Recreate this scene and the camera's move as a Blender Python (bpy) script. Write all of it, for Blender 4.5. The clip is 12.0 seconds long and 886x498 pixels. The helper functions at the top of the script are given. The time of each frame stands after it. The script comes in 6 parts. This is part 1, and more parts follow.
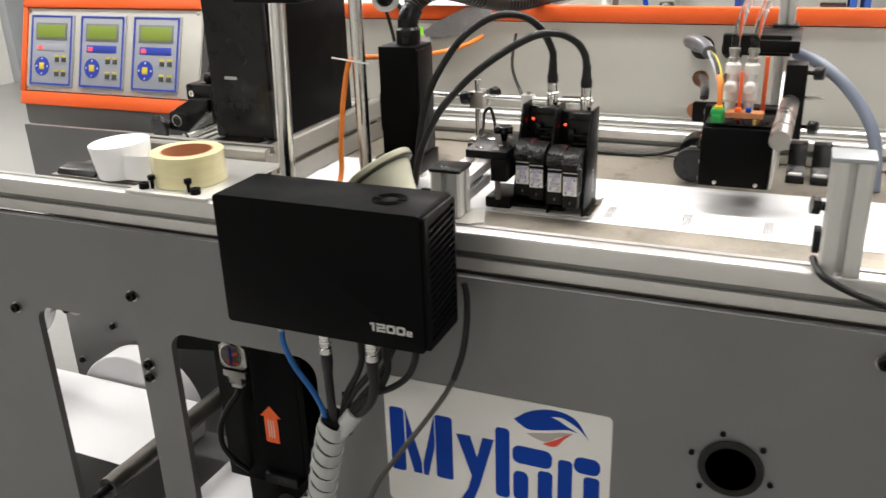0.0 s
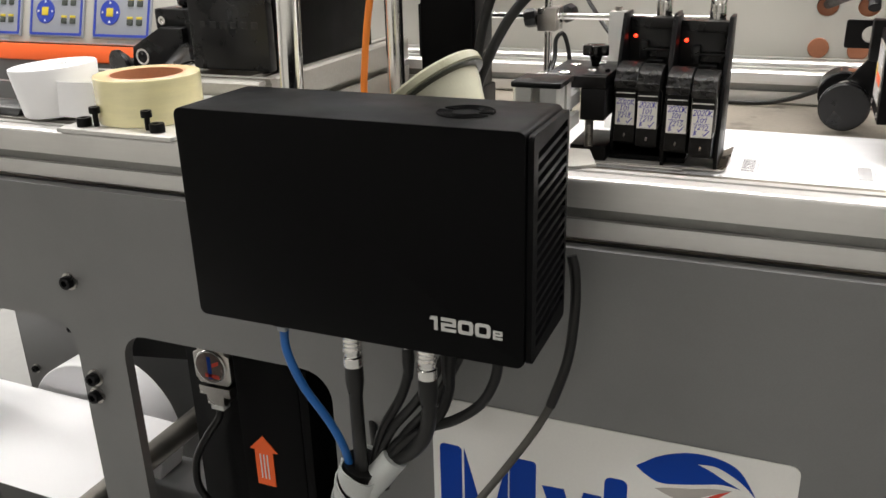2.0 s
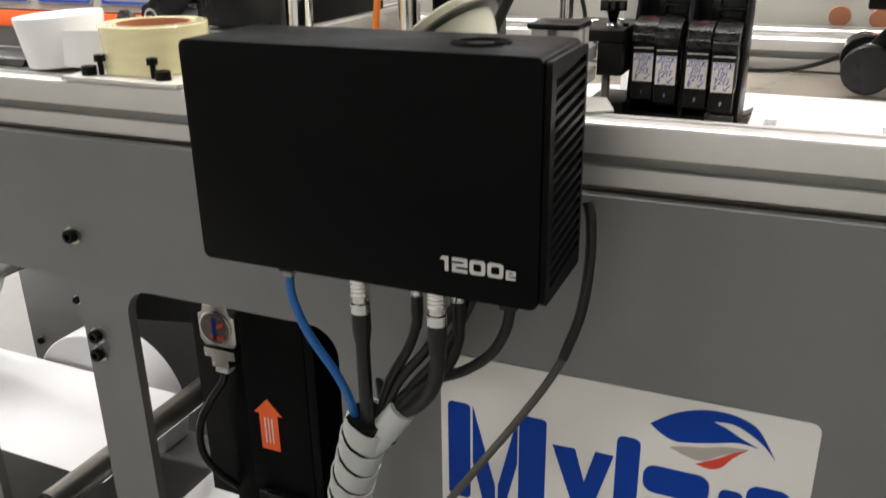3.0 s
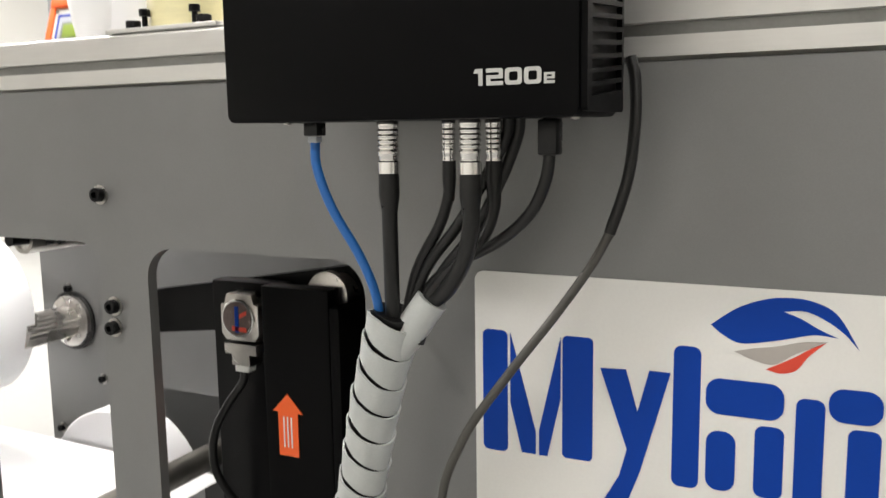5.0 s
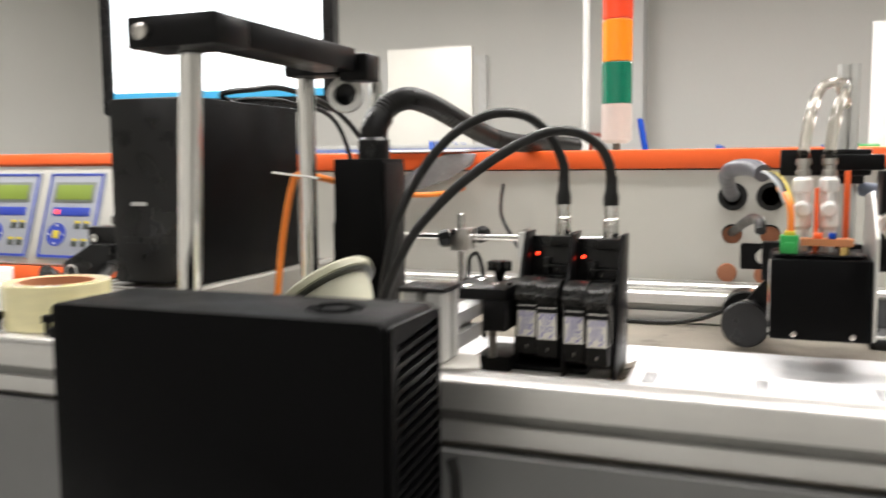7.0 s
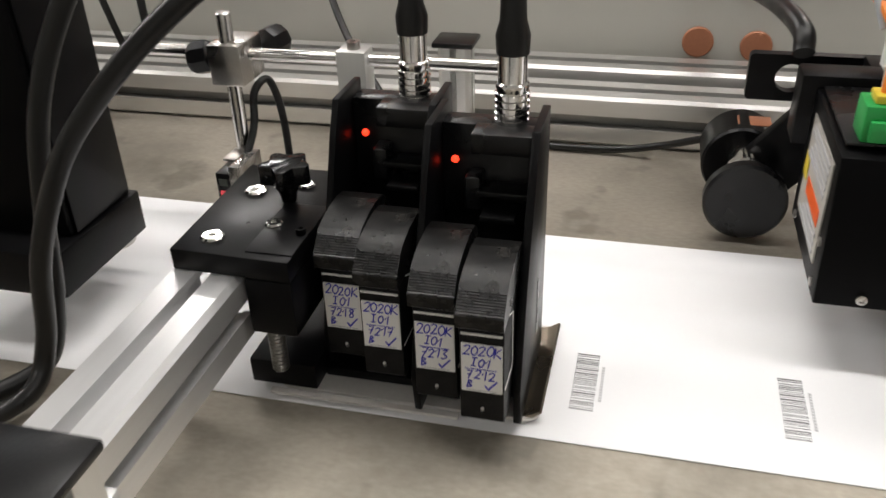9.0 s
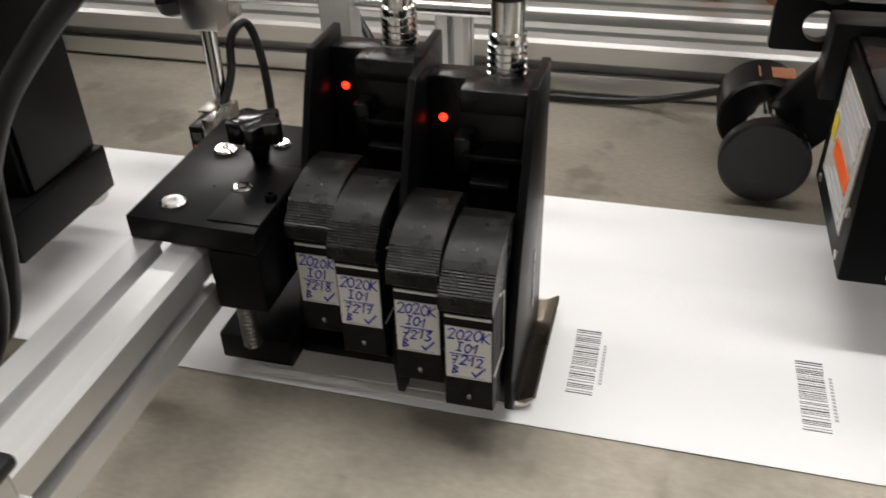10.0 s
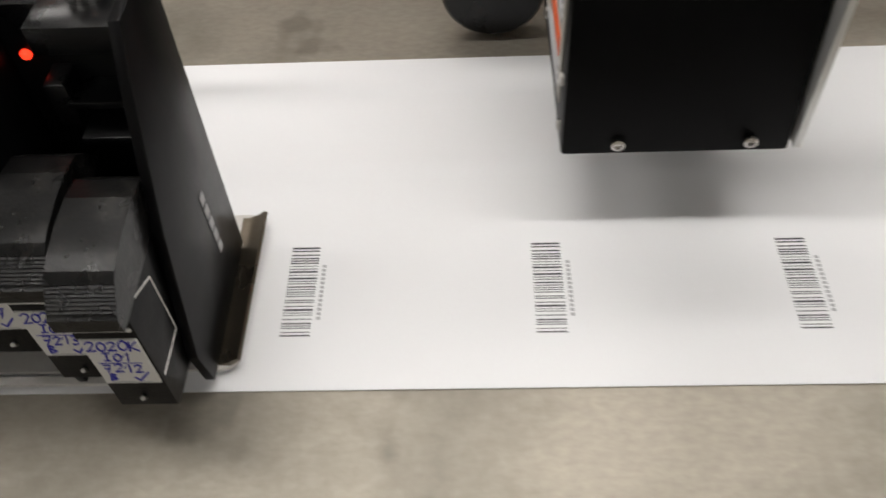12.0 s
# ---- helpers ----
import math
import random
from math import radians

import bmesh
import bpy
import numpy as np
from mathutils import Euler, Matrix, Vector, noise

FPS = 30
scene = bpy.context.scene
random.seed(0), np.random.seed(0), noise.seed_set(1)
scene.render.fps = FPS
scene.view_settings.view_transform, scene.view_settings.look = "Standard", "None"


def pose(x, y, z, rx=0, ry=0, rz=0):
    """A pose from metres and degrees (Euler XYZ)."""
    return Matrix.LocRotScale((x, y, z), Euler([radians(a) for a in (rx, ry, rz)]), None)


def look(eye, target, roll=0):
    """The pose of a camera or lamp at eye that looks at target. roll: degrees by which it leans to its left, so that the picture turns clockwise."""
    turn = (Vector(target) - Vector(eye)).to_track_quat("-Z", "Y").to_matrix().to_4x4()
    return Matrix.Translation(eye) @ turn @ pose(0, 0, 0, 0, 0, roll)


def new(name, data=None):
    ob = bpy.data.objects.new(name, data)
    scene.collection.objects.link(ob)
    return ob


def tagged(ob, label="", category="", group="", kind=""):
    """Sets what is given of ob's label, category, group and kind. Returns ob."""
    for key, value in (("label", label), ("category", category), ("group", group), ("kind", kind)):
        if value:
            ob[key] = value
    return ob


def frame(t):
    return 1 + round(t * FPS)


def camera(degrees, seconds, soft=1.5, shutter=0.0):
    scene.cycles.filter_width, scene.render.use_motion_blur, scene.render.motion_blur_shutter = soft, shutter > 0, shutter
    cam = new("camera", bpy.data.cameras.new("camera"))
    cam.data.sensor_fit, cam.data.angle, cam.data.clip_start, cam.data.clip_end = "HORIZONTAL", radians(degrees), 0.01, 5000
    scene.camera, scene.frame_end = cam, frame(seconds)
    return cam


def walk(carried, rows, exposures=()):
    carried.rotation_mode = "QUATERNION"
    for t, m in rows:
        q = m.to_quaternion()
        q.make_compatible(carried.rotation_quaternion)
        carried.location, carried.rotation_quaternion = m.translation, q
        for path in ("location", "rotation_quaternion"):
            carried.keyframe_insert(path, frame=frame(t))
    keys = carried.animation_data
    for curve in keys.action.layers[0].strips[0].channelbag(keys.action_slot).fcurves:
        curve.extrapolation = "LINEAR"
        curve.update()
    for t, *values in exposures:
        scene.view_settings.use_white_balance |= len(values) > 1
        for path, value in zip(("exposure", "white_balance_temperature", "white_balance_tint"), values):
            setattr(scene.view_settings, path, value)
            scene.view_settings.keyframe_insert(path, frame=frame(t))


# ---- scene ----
cam = camera(55.2, 12.0, soft=1.5, shutter=0.5)
PATH = [
    (0, (0.6544, -0.8951, 1.3260), (0.2825, -0.0439, 0.9557), -1.96),
    (0.5, (0.5915, -0.8929, 1.3049), (0.2164, -0.0393, 0.9434), -1.74),
    (1, (0.5246, -0.7819, 1.2511), (0.1487, 0.0741, 0.8962), -1.59),
    (1.5, (0.4621, -0.6548, 1.1779), (0.0995, 0.2045, 0.8172), -1.40),
    (2, (0.4452, -0.6205, 1.1502), (0.0812, 0.2372, 0.7872), -1.48),
    (2.5, (0.4441, -0.6233, 1.1451), (0.0768, 0.2346, 0.7856), -1.41),
    (3, (0.4404, -0.6165, 1.1072), (0.0681, 0.2351, 0.7382), -0.91),
    (3.5, (0.4446, -0.6095, 1.0887), (0.0579, 0.2202, 0.6862), -0.66),
    (3.7, (0.4422, -0.6065, 1.0771), (0.0539, 0.2225, 0.6745), -0.48),
    (5.5, (0.4511, -0.6400, 0.8146), (0.0071, 0.2552, 0.7745), -0.52),
    (6, (0.4474, -0.6442, 0.8269), (0.0052, 0.2525, 0.8081), -0.21),
    (6.5, (0.4717, -0.6531, 0.9364), (0.0536, 0.2544, 0.8969), -0.48),
    (7, (0.5142, -0.6065, 1.1243), (0.1628, 0.3248, 1.0287), -0.41),
    (7.2, (0.5284, -0.5546, 1.1817), (0.1993, 0.3752, 1.0169), -0.64),
    (7.5, (0.5364, -0.4564, 1.2250), (0.2174, 0.4530, 0.9579), -2.55),
    (9.3, (0.4188, -0.0504, 1.2073), (0.2095, 0.7689, 0.6735), -1.53),
    (9.5, (0.4190, -0.0417, 1.2056), (0.2080, 0.7675, 0.6572), -1.34),
    (10, (0.4272, -0.0353, 1.1983), (0.2046, 0.7581, 0.6318), -1.82),
    (10.5, (0.4596, 0.0189, 1.1984), (0.3025, 0.7672, 0.5540), -3.27),
    (11, (0.4682, 0.0721, 1.1995), (0.3810, 0.7588, 0.4778), -5.18),
    (11.5, (0.4630, 0.0946, 1.1914), (0.4105, 0.7354, 0.4255), -4.75),
    (12, (0.4874, 0.0758, 1.2061), (0.4462, 0.7013, 0.4269), -4.08),
]
EXPOSURES = [(0.0, -0.02), (2.7, -0.02), (3.0, 0.05), (3.5, 0.6), (5.5, 0.75), (6.3, 0.78), (6.9, 0.3), (7.5, -0.5), (9.3, -0.72), (10.5, -1.0), (12.0, -1.1)]
walk(cam, [(t, look(eye, target, roll)) for t, eye, target, roll in PATH], EXPOSURES)

# ---- light ----
world = bpy.data.worlds.new("world")
scene.world = world
world.use_nodes = True
world.node_tree.nodes["Background"].inputs["Color"].default_value = (0.95, 0.98, 1.0, 1)
world.node_tree.nodes["Background"].inputs["Strength"].default_value = 0.05

LAMP_W = 27.0
# The lamps at (-1.9, 0.5) and (-4.4, 1.7) are added to brighten the inner web.
# (x, y): (gain, length along x, width along y)
LAMP_GAIN = {(-1.6, -2.0): (0.95, 1.2, 0.28), (1.6, -2.0): (0.5, 1.2, 0.28), (0.5, 0.40): (1.75, 2.4, 0.16), (0.7, 1.35): (1.1, 2.4, 0.16), (-1.9, 0.5): (1.4, 1.2, 0.28), (-1.7, 3.6): (2.8, 1.2, 0.28), (1.7, 3.6): (2.8, 1.2, 0.28), (-4.4, 1.7): (4.6, 1.2, 0.28)}
for (lx, ly), (gain, long_, wide_) in LAMP_GAIN.items():
    lamp = bpy.data.lights.new("ceiling_lamp_light", "AREA")
    lamp.shape, lamp.size, lamp.size_y = "RECTANGLE", long_, wide_
    lamp.energy = LAMP_W * gain
    lamp.color = (1.0, 0.962, 0.932)
    lo = new("ceiling_lamp_light", lamp)
    lo.matrix_world = pose(lx, ly, 2.93)

# ---- building helpers ----
ORIGIN = {}


def thing(name, loc, label, category, group="", kind=""):
    ob = new(name)
    ob.empty_display_size = 0.02
    ob.location = loc
    ORIGIN[ob] = Vector(loc)
    return tagged(ob, label, category, group, kind)


def as_mesh(name, bm, material):
    me = bpy.data.meshes.new(name)
    bmesh.ops.recalc_face_normals(bm, faces=bm.faces)
    bm.to_mesh(me)
    bm.free()
    me.shade_smooth()
    me.set_sharp_from_angle(angle=radians(32))
    if material:
        me.materials.append(material)
    return me


def part(name, bm, material, parent, label=""):
    bm.transform(Matrix.Translation(-ORIGIN[parent]))
    ob = new(name, as_mesh(name, bm, material))
    ob.parent = parent
    ORIGIN[ob] = ORIGIN[parent]
    return tagged(ob, label)


def solo(name, bm, material, loc, label, category, group="", kind=""):
    bm.transform(Matrix.Translation(-Vector(loc)))
    ob = new(name, as_mesh(name, bm, material))
    ob.location = loc
    ORIGIN[ob] = Vector(loc)
    return tagged(ob, label, category, group, kind)


def box(x0, x1, y0, y1, z0, z1, bev=0.0, seg=2, bm=None):
    own = bmesh.new()
    bmesh.ops.create_cube(own, size=1)
    for v in own.verts:
        v.co = Vector(((x0 + x1) / 2 + v.co.x * (x1 - x0), (y0 + y1) / 2 + v.co.y * (y1 - y0), (z0 + z1) / 2 + v.co.z * (z1 - z0)))
    if bev:
        bmesh.ops.bevel(own, geom=own.edges[:], offset=bev, segments=seg, profile=0.5, affect="EDGES", clamp_overlap=True)
    return merged(bm, own)


def merged(bm, own):
    if bm is None:
        return own
    me = bpy.data.meshes.new("tmp")
    own.to_mesh(me)
    own.free()
    bm.from_mesh(me)
    bpy.data.meshes.remove(me)
    return bm


def frame_of(axis):
    w = Vector(axis).normalized()
    u = w.orthogonal().normalized()
    return u, w.cross(u), w


def lathe(profile, origin, axis, seg=28, bm=None):
    """profile: (radius, height) rows along the axis; closed at both ends."""
    own = bmesh.new()
    u, v, w = frame_of(axis)
    o = Vector(origin)
    rings = []
    for r, h in profile:
        c = o + w * h
        if r < 1e-6:
            rings.append([own.verts.new(c)])
        else:
            rings.append([own.verts.new(c + (u * math.cos(a) + v * math.sin(a)) * r) for a in (2 * math.pi * k / seg for k in range(seg))])
    for a, b in zip(rings, rings[1:]):
        for k in range(seg):
            n = (k + 1) % seg
            quad = [a[k % len(a)], a[n % len(a)], b[n % len(b)], b[k % len(b)]]
            quad = list(dict.fromkeys(quad))
            if len(quad) > 2:
                own.faces.new(quad)
    if profile[0] != profile[-1]:
        for ring in (rings[0], rings[-1]):
            if len(ring) > 2:
                own.faces.new(ring)
    else:
        bmesh.ops.remove_doubles(own, verts=own.verts[:], dist=1e-7)
    return merged(bm, own)


def rod(p, q, r, seg=20, chamfer=0.0, bm=None):
    p, q = Vector(p), Vector(q)
    n = (q - p).length
    c = min(chamfer, r * 0.5, n * 0.4)
    rows = [(r - c, 0), (r, c), (r, n - c), (r - c, n)] if c else [(r, 0), (r, n)]
    return lathe(rows, p, q - p, seg, bm)


def smooth_line(points, res=8):
    P = [Vector(p) for p in points]
    P = [2 * P[0] - P[1]] + P + [2 * P[-1] - P[-2]]
    out = []
    for a, b, c, d in zip(P, P[1:], P[2:], P[3:]):
        for k in range(res):
            t = k / res
            out.append(0.5 * ((2 * b) + (c - a) * t + (2 * a - 5 * b + 4 * c - d) * t * t + (3 * b - a - 3 * c + d) * t ** 3))
    out.append(P[-2])
    return out


def sweep(points, r, seg=10, res=8, bm=None, rib=0.0, every=1):
    """A round cable along a smooth line; rib swells every second ring for a corrugated hose."""
    own = bmesh.new()
    line = smooth_line(points, res)
    prev_u = None
    rings = []
    for i, p in enumerate(line):
        w = (line[min(i + 1, len(line) - 1)] - line[max(i - 1, 0)]).normalized()
        u = w.orthogonal().normalized() if prev_u is None else (prev_u - w * prev_u.dot(w)).normalized()
        prev_u = u
        v = w.cross(u)
        rr = r + (rib if i % 2 else 0.0)
        rings.append([own.verts.new(p + (u * math.cos(a) + v * math.sin(a)) * rr) for a in (2 * math.pi * k / seg for k in range(seg))])
    for a, b in zip(rings, rings[1:]):
        for k in range(seg):
            own.faces.new((a[k], a[(k + 1) % seg], b[(k + 1) % seg], b[k]))
    own.faces.new(rings[0])
    own.faces.new(rings[-1])
    return merged(bm, own)


def prism(points, axis, lo, hi, bev=0.0, bm=None, holes=()):
    """A flat outline pushed along an axis. points: pairs in the two other axes, in order (x, y, z without the axis)."""
    own = bmesh.new()
    n = "xyz".index(axis)

    def at(p, h):
        c = list(p)
        c.insert(n, h)
        return own.verts.new(c)

    if not holes:
        a, b = [at(p, lo) for p in points], [at(p, hi) for p in points]
        own.faces.new(a)
        own.faces.new(b)
        for k in range(len(a)):
            own.faces.new((a[k], a[(k + 1) % len(a)], b[(k + 1) % len(a)], b[k]))
    else:
        for h in (lo, hi):
            edges = []
            for loop in (points, *holes):
                vs = [at(p, h) for p in loop]
                edges += [own.edges.new((vs[k], vs[(k + 1) % len(vs)])) for k in range(len(vs))]
            bmesh.ops.triangle_fill(own, use_beauty=True, edges=edges)
        own.verts.ensure_lookup_table()
        start = 0
        per = sum(len(p) for p in (points, *holes))
        for loop in (points, *holes):
            m = len(loop)
            for k in range(m):
                i, j = start + k, start + (k + 1) % m
                own.faces.new((own.verts[i], own.verts[j], own.verts[per + j], own.verts[per + i]))
            start += m
    if bev:
        bmesh.ops.recalc_face_normals(own, faces=own.faces)
        bmesh.ops.bevel(own, geom=own.edges[:], offset=bev, segments=2, profile=0.5, affect="EDGES", clamp_overlap=True)
    return merged(bm, own)


def round_rect(x0, x1, z0, z1, r, seg=6):
    out = []
    for cx, cz, a0 in ((x1 - r, z1 - r, 0), (x0 + r, z1 - r, 90), (x0 + r, z0 + r, 180), (x1 - r, z0 + r, 270)):
        out += [(cx + r * math.cos(radians(a0 + 90 * k / seg)), cz + r * math.sin(radians(a0 + 90 * k / seg))) for k in range(seg + 1)]
    return out


def circle(cx, cz, r, seg=28):
    return [(cx + r * math.cos(2 * math.pi * k / seg), cz + r * math.sin(2 * math.pi * k / seg)) for k in range(seg)]


# ---- materials ----
def material(name, base, rough=0.5, metal=0.0, vary=0.12, scale=30.0, fine=400.0, bump=0.05, stretch=(1, 1, 1), rough_vary=0.1, stain=None, stain_scale=6.0, stain_amount=0.5, coat=0.0, spec=0.5, spots=0.0, spot_scale=24.0):
    m = bpy.data.materials.new(name)
    m.use_nodes = True
    N, L = m.node_tree.nodes, m.node_tree.links
    b = N["Principled BSDF"]
    b.inputs["Metallic"].default_value = metal
    b.inputs["Specular IOR Level"].default_value = spec
    b.inputs["Coat Weight"].default_value = coat
    co = N.new("ShaderNodeTexCoord")
    mp = N.new("ShaderNodeMapping")
    mp.inputs["Scale"].default_value = stretch
    L.new(co.outputs["Object"], mp.inputs["Vector"])

    def noise_at(s, detail=4.0):
        n = N.new("ShaderNodeTexNoise")
        n.inputs["Scale"].default_value, n.inputs["Detail"].default_value = s, detail
        L.new(mp.outputs["Vector"], n.inputs["Vector"])
        return n.outputs["Fac"]

    def ranged(value, lo, hi):
        r = N.new("ShaderNodeMapRange")
        r.inputs["From Min"].default_value, r.inputs["From Max"].default_value = 0.25, 0.75
        r.inputs["To Min"].default_value, r.inputs["To Max"].default_value = lo, hi
        L.new(value, r.inputs["Value"])
        return r.outputs["Result"]

    big, small = noise_at(scale), noise_at(fine, 2.0)
    mul = N.new("ShaderNodeMath")
    mul.operation = "MULTIPLY"
    L.new(ranged(big, 1 - vary, 1 + vary), mul.inputs[0])
    L.new(ranged(small, 1 - vary * 0.5, 1 + vary * 0.5), mul.inputs[1])
    tint = N.new("ShaderNodeVectorMath")
    tint.operation = "SCALE"
    tint.inputs[0].default_value = base
    L.new(mul.outputs[0], tint.inputs["Scale"])
    colour = tint.outputs[0]
    if stain:
        mix = N.new("ShaderNodeMix")
        mix.data_type = "RGBA"
        L.new(colour, mix.inputs["A"])
        mix.inputs["B"].default_value = (*stain, 1)
        n = N.new("ShaderNodeTexNoise")
        n.inputs["Scale"].default_value, n.inputs["Detail"].default_value, n.inputs["Roughness"].default_value = stain_scale, 6.0, 0.65
        L.new(co.outputs["Object"], n.inputs["Vector"])
        r = N.new("ShaderNodeMapRange")
        r.inputs["From Min"].default_value, r.inputs["From Max"].default_value = 0.48, 0.72
        r.inputs["To Max"].default_value = stain_amount
        L.new(n.outputs["Fac"], r.inputs["Value"])
        L.new(r.outputs["Result"], mix.inputs["Factor"])
        colour = mix.outputs["Result"]
    if spots:
        sp = N.new("ShaderNodeMix")
        sp.data_type = "RGBA"
        L.new(colour, sp.inputs["A"])
        sp.inputs["B"].default_value = (*[c * 0.6 for c in stain], 1)
        n = N.new("ShaderNodeTexNoise")
        n.inputs["Scale"].default_value, n.inputs["Detail"].default_value, n.inputs["Roughness"].default_value = spot_scale, 3.0, 0.5
        L.new(co.outputs["Object"], n.inputs["Vector"])
        r = N.new("ShaderNodeMapRange")
        r.inputs["From Min"].default_value, r.inputs["From Max"].default_value = 0.62, 0.68
        r.inputs["To Max"].default_value = spots
        L.new(n.outputs["Fac"], r.inputs["Value"])
        L.new(r.outputs["Result"], sp.inputs["Factor"])
        colour = sp.outputs["Result"]
    L.new(colour, b.inputs["Base Color"])
    L.new(ranged(big, max(0.02, rough - rough_vary), min(1, rough + rough_vary)), b.inputs["Roughness"])
    if bump:
        bp = N.new("ShaderNodeBump")
        bp.inputs["Strength"].default_value, bp.inputs["Distance"].default_value = bump, 0.001
        L.new(small, bp.inputs["Height"])
        L.new(bp.outputs["Normal"], b.inputs["Normal"])
    return m


def glowing(name, colour, strength):
    m = bpy.data.materials.new(name)
    m.use_nodes = True
    b = m.node_tree.nodes["Principled BSDF"]
    b.inputs["Base Color"].default_value = (*colour, 1)
    b.inputs["Emission Color"].default_value = (*colour, 1)
    b.inputs["Emission Strength"].default_value = strength
    return m


def clear(name, colour=(1, 1, 1), rough=0.05, ior=1.45):
    m = bpy.data.materials.new(name)
    m.use_nodes = True
    b = m.node_tree.nodes["Principled BSDF"]
    b.inputs["Base Color"].default_value = (*colour, 1)
    b.inputs["Transmission Weight"].default_value = 1.0
    b.inputs["Roughness"].default_value, b.inputs["IOR"].default_value = rough, ior
    return m


GREY_PAINT = material("grey_paint", (0.21, 0.21, 0.21), 0.42, 0.45, 0.06, 7, 900, 0.06, stain=(0.16, 0.16, 0.16), stain_scale=5, stain_amount=0.3)
PLATE_EDGE = material("bare_steel", (0.5, 0.48, 0.45), 0.4, 0.9, 0.15, 40, 500, 0.05)
ALU = material("anodised_aluminium", (0.72, 0.71, 0.69), 0.36, 0.75, 0.05, 12, 300, 0.03, (0.06, 1, 1), stain=(0.5, 0.49, 0.47), stain_scale=9, stain_amount=0.25)
ALU_Y = material("anodised_aluminium_bar", (0.74, 0.74, 0.74), 0.36, 0.7, 0.05, 12, 300, 0.03, (1, 0.06, 1))
ALU_Z = material("anodised_aluminium_post", (0.72, 0.72, 0.7), 0.36, 0.7, 0.05, 12, 300, 0.03, (1, 1, 0.06))
# darker grey than the rails: the shade inside their slots, put into colour
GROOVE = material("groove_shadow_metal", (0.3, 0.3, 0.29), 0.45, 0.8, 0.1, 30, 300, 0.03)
DECK = material("worn_steel_deck", (0.37, 0.335, 0.28), 0.5, 0.55, 0.18, 11, 350, 0.05, (0.5, 1, 1), 0.1, stain=(0.19, 0.17, 0.14), stain_scale=7.5, stain_amount=0.8, spots=0.45, spot_scale=17)
PAPER = material("white_paper", (0.88, 0.88, 0.89), 0.6, 0.0, 0.01, 6, 900, 0.02)
BLACK = material("black_powder_coat", (0.0016, 0.0016, 0.0019), 0.42, 0.0, 0.15, 20, 1800, 0.12, spec=0.08)
DULL_ALU = material("dull_grey_aluminium", (0.34, 0.33, 0.30), 0.45, 0.55, 0.1, 14, 300, 0.06)
CAP_BLACK = material("worn_grip_plastic", (0.006, 0.006, 0.006), 0.28, 0.0, 0.3, 60, 600, 0.1, spec=0.3, stain=(0.05, 0.047, 0.043), stain_scale=90, stain_amount=0.55)
# blacker than the box: the shade in the fan grille's grooves as colour
GRILLE = material("grille_groove_shade", (0.0006, 0.0006, 0.0007), 0.6, 0.0, 0.1, 40, 800, 0.05, spec=0.03)
BLACK_ANO = material("black_anodised", (0.003, 0.003, 0.0035), 0.36, 0.0, 0.15, 25, 900, 0.05, spec=0.16)
BLACK_PL = material("black_plastic", (0.004, 0.004, 0.0045), 0.3, 0.0, 0.12, 30, 700, 0.08, spec=0.35)
BLACK_GLOSS = material("glossy_black_plastic", (0.004, 0.004, 0.0045), 0.16, 0.0, 0.1, 30, 700, 0.03, spec=0.5)
PEN_BLACK = material("matt_black_cartridge", (0.005, 0.005, 0.0055), 0.42, 0.0, 0.3, 60, 600, 0.1, spec=0.2, stain=(0.03, 0.029, 0.027), stain_scale=110, stain_amount=0.3)
RUBBER = material("black_rubber", (0.007, 0.007, 0.007), 0.36, 0.0, 0.1, 40, 800, 0.06, spec=0.4)
CHROME = material("polished_steel", (0.78, 0.77, 0.75), 0.16, 1.0, 0.04, 20, 300, 0.01)
STEEL = material("brushed_steel", (0.55, 0.53, 0.5), 0.3, 1.0, 0.1, 25, 500, 0.03)
DARK_STEEL = material("dark_rolled_steel", (0.2, 0.19, 0.17), 0.35, 0.8, 0.15, 25, 500, 0.03)
ORANGE = material("orange_paint", (0.9, 0.13, 0.02), 0.42, 0.0, 0.04, 10, 600, 0.03)
ORANGE_CABLE = material("orange_cable", (0.85, 0.24, 0.03), 0.4, 0.0, 0.05, 30, 600, 0.03)
CREAM = material("cream_enamel", (0.72, 0.71, 0.56), 0.22, 0.0, 0.05, 15, 500, 0.02, coat=0.4)
RIM_OLIVE = material("dull_olive_enamel", (0.36, 0.35, 0.25), 0.35, 0.0, 0.08, 30, 500, 0.04, stain=(0.1, 0.1, 0.06), stain_scale=40, stain_amount=0.4)
RIM_GREEN = material("dark_olive_rubber", (0.035, 0.038, 0.025), 0.4, 0.0, 0.1, 30, 500, 0.05)
CAB_GREY = material("light_grey_cabinet_paint", (0.56, 0.55, 0.5), 0.38, 0.0, 0.03, 4, 700, 0.03, stain=(0.45, 0.44, 0.4), stain_scale=3, stain_amount=0.3)
CARD_WHITE = material("white_card", (0.8, 0.79, 0.76), 0.55, 0.0, 0.03, 8, 400, 0.03)
BLUE = material("signal_blue_vinyl", (0.002, 0.046, 0.34), 0.45, 0.0, 0.03, 8, 400, 0.02, spec=0.15)
TAPE = material("clear_yellow_tape", (0.86, 0.79, 0.46), 0.14, 0.0, 0.06, 20, 300, 0.01, (1, 1, 8), coat=0.6)
CARDBOARD = material("brown_cardboard", (0.45, 0.2, 0.1), 0.6, 0.0, 0.1, 20, 300, 0.05)
WHITE_PL = material("white_plastic", (0.75, 0.75, 0.73), 0.35, 0.0, 0.04, 20, 400, 0.03)
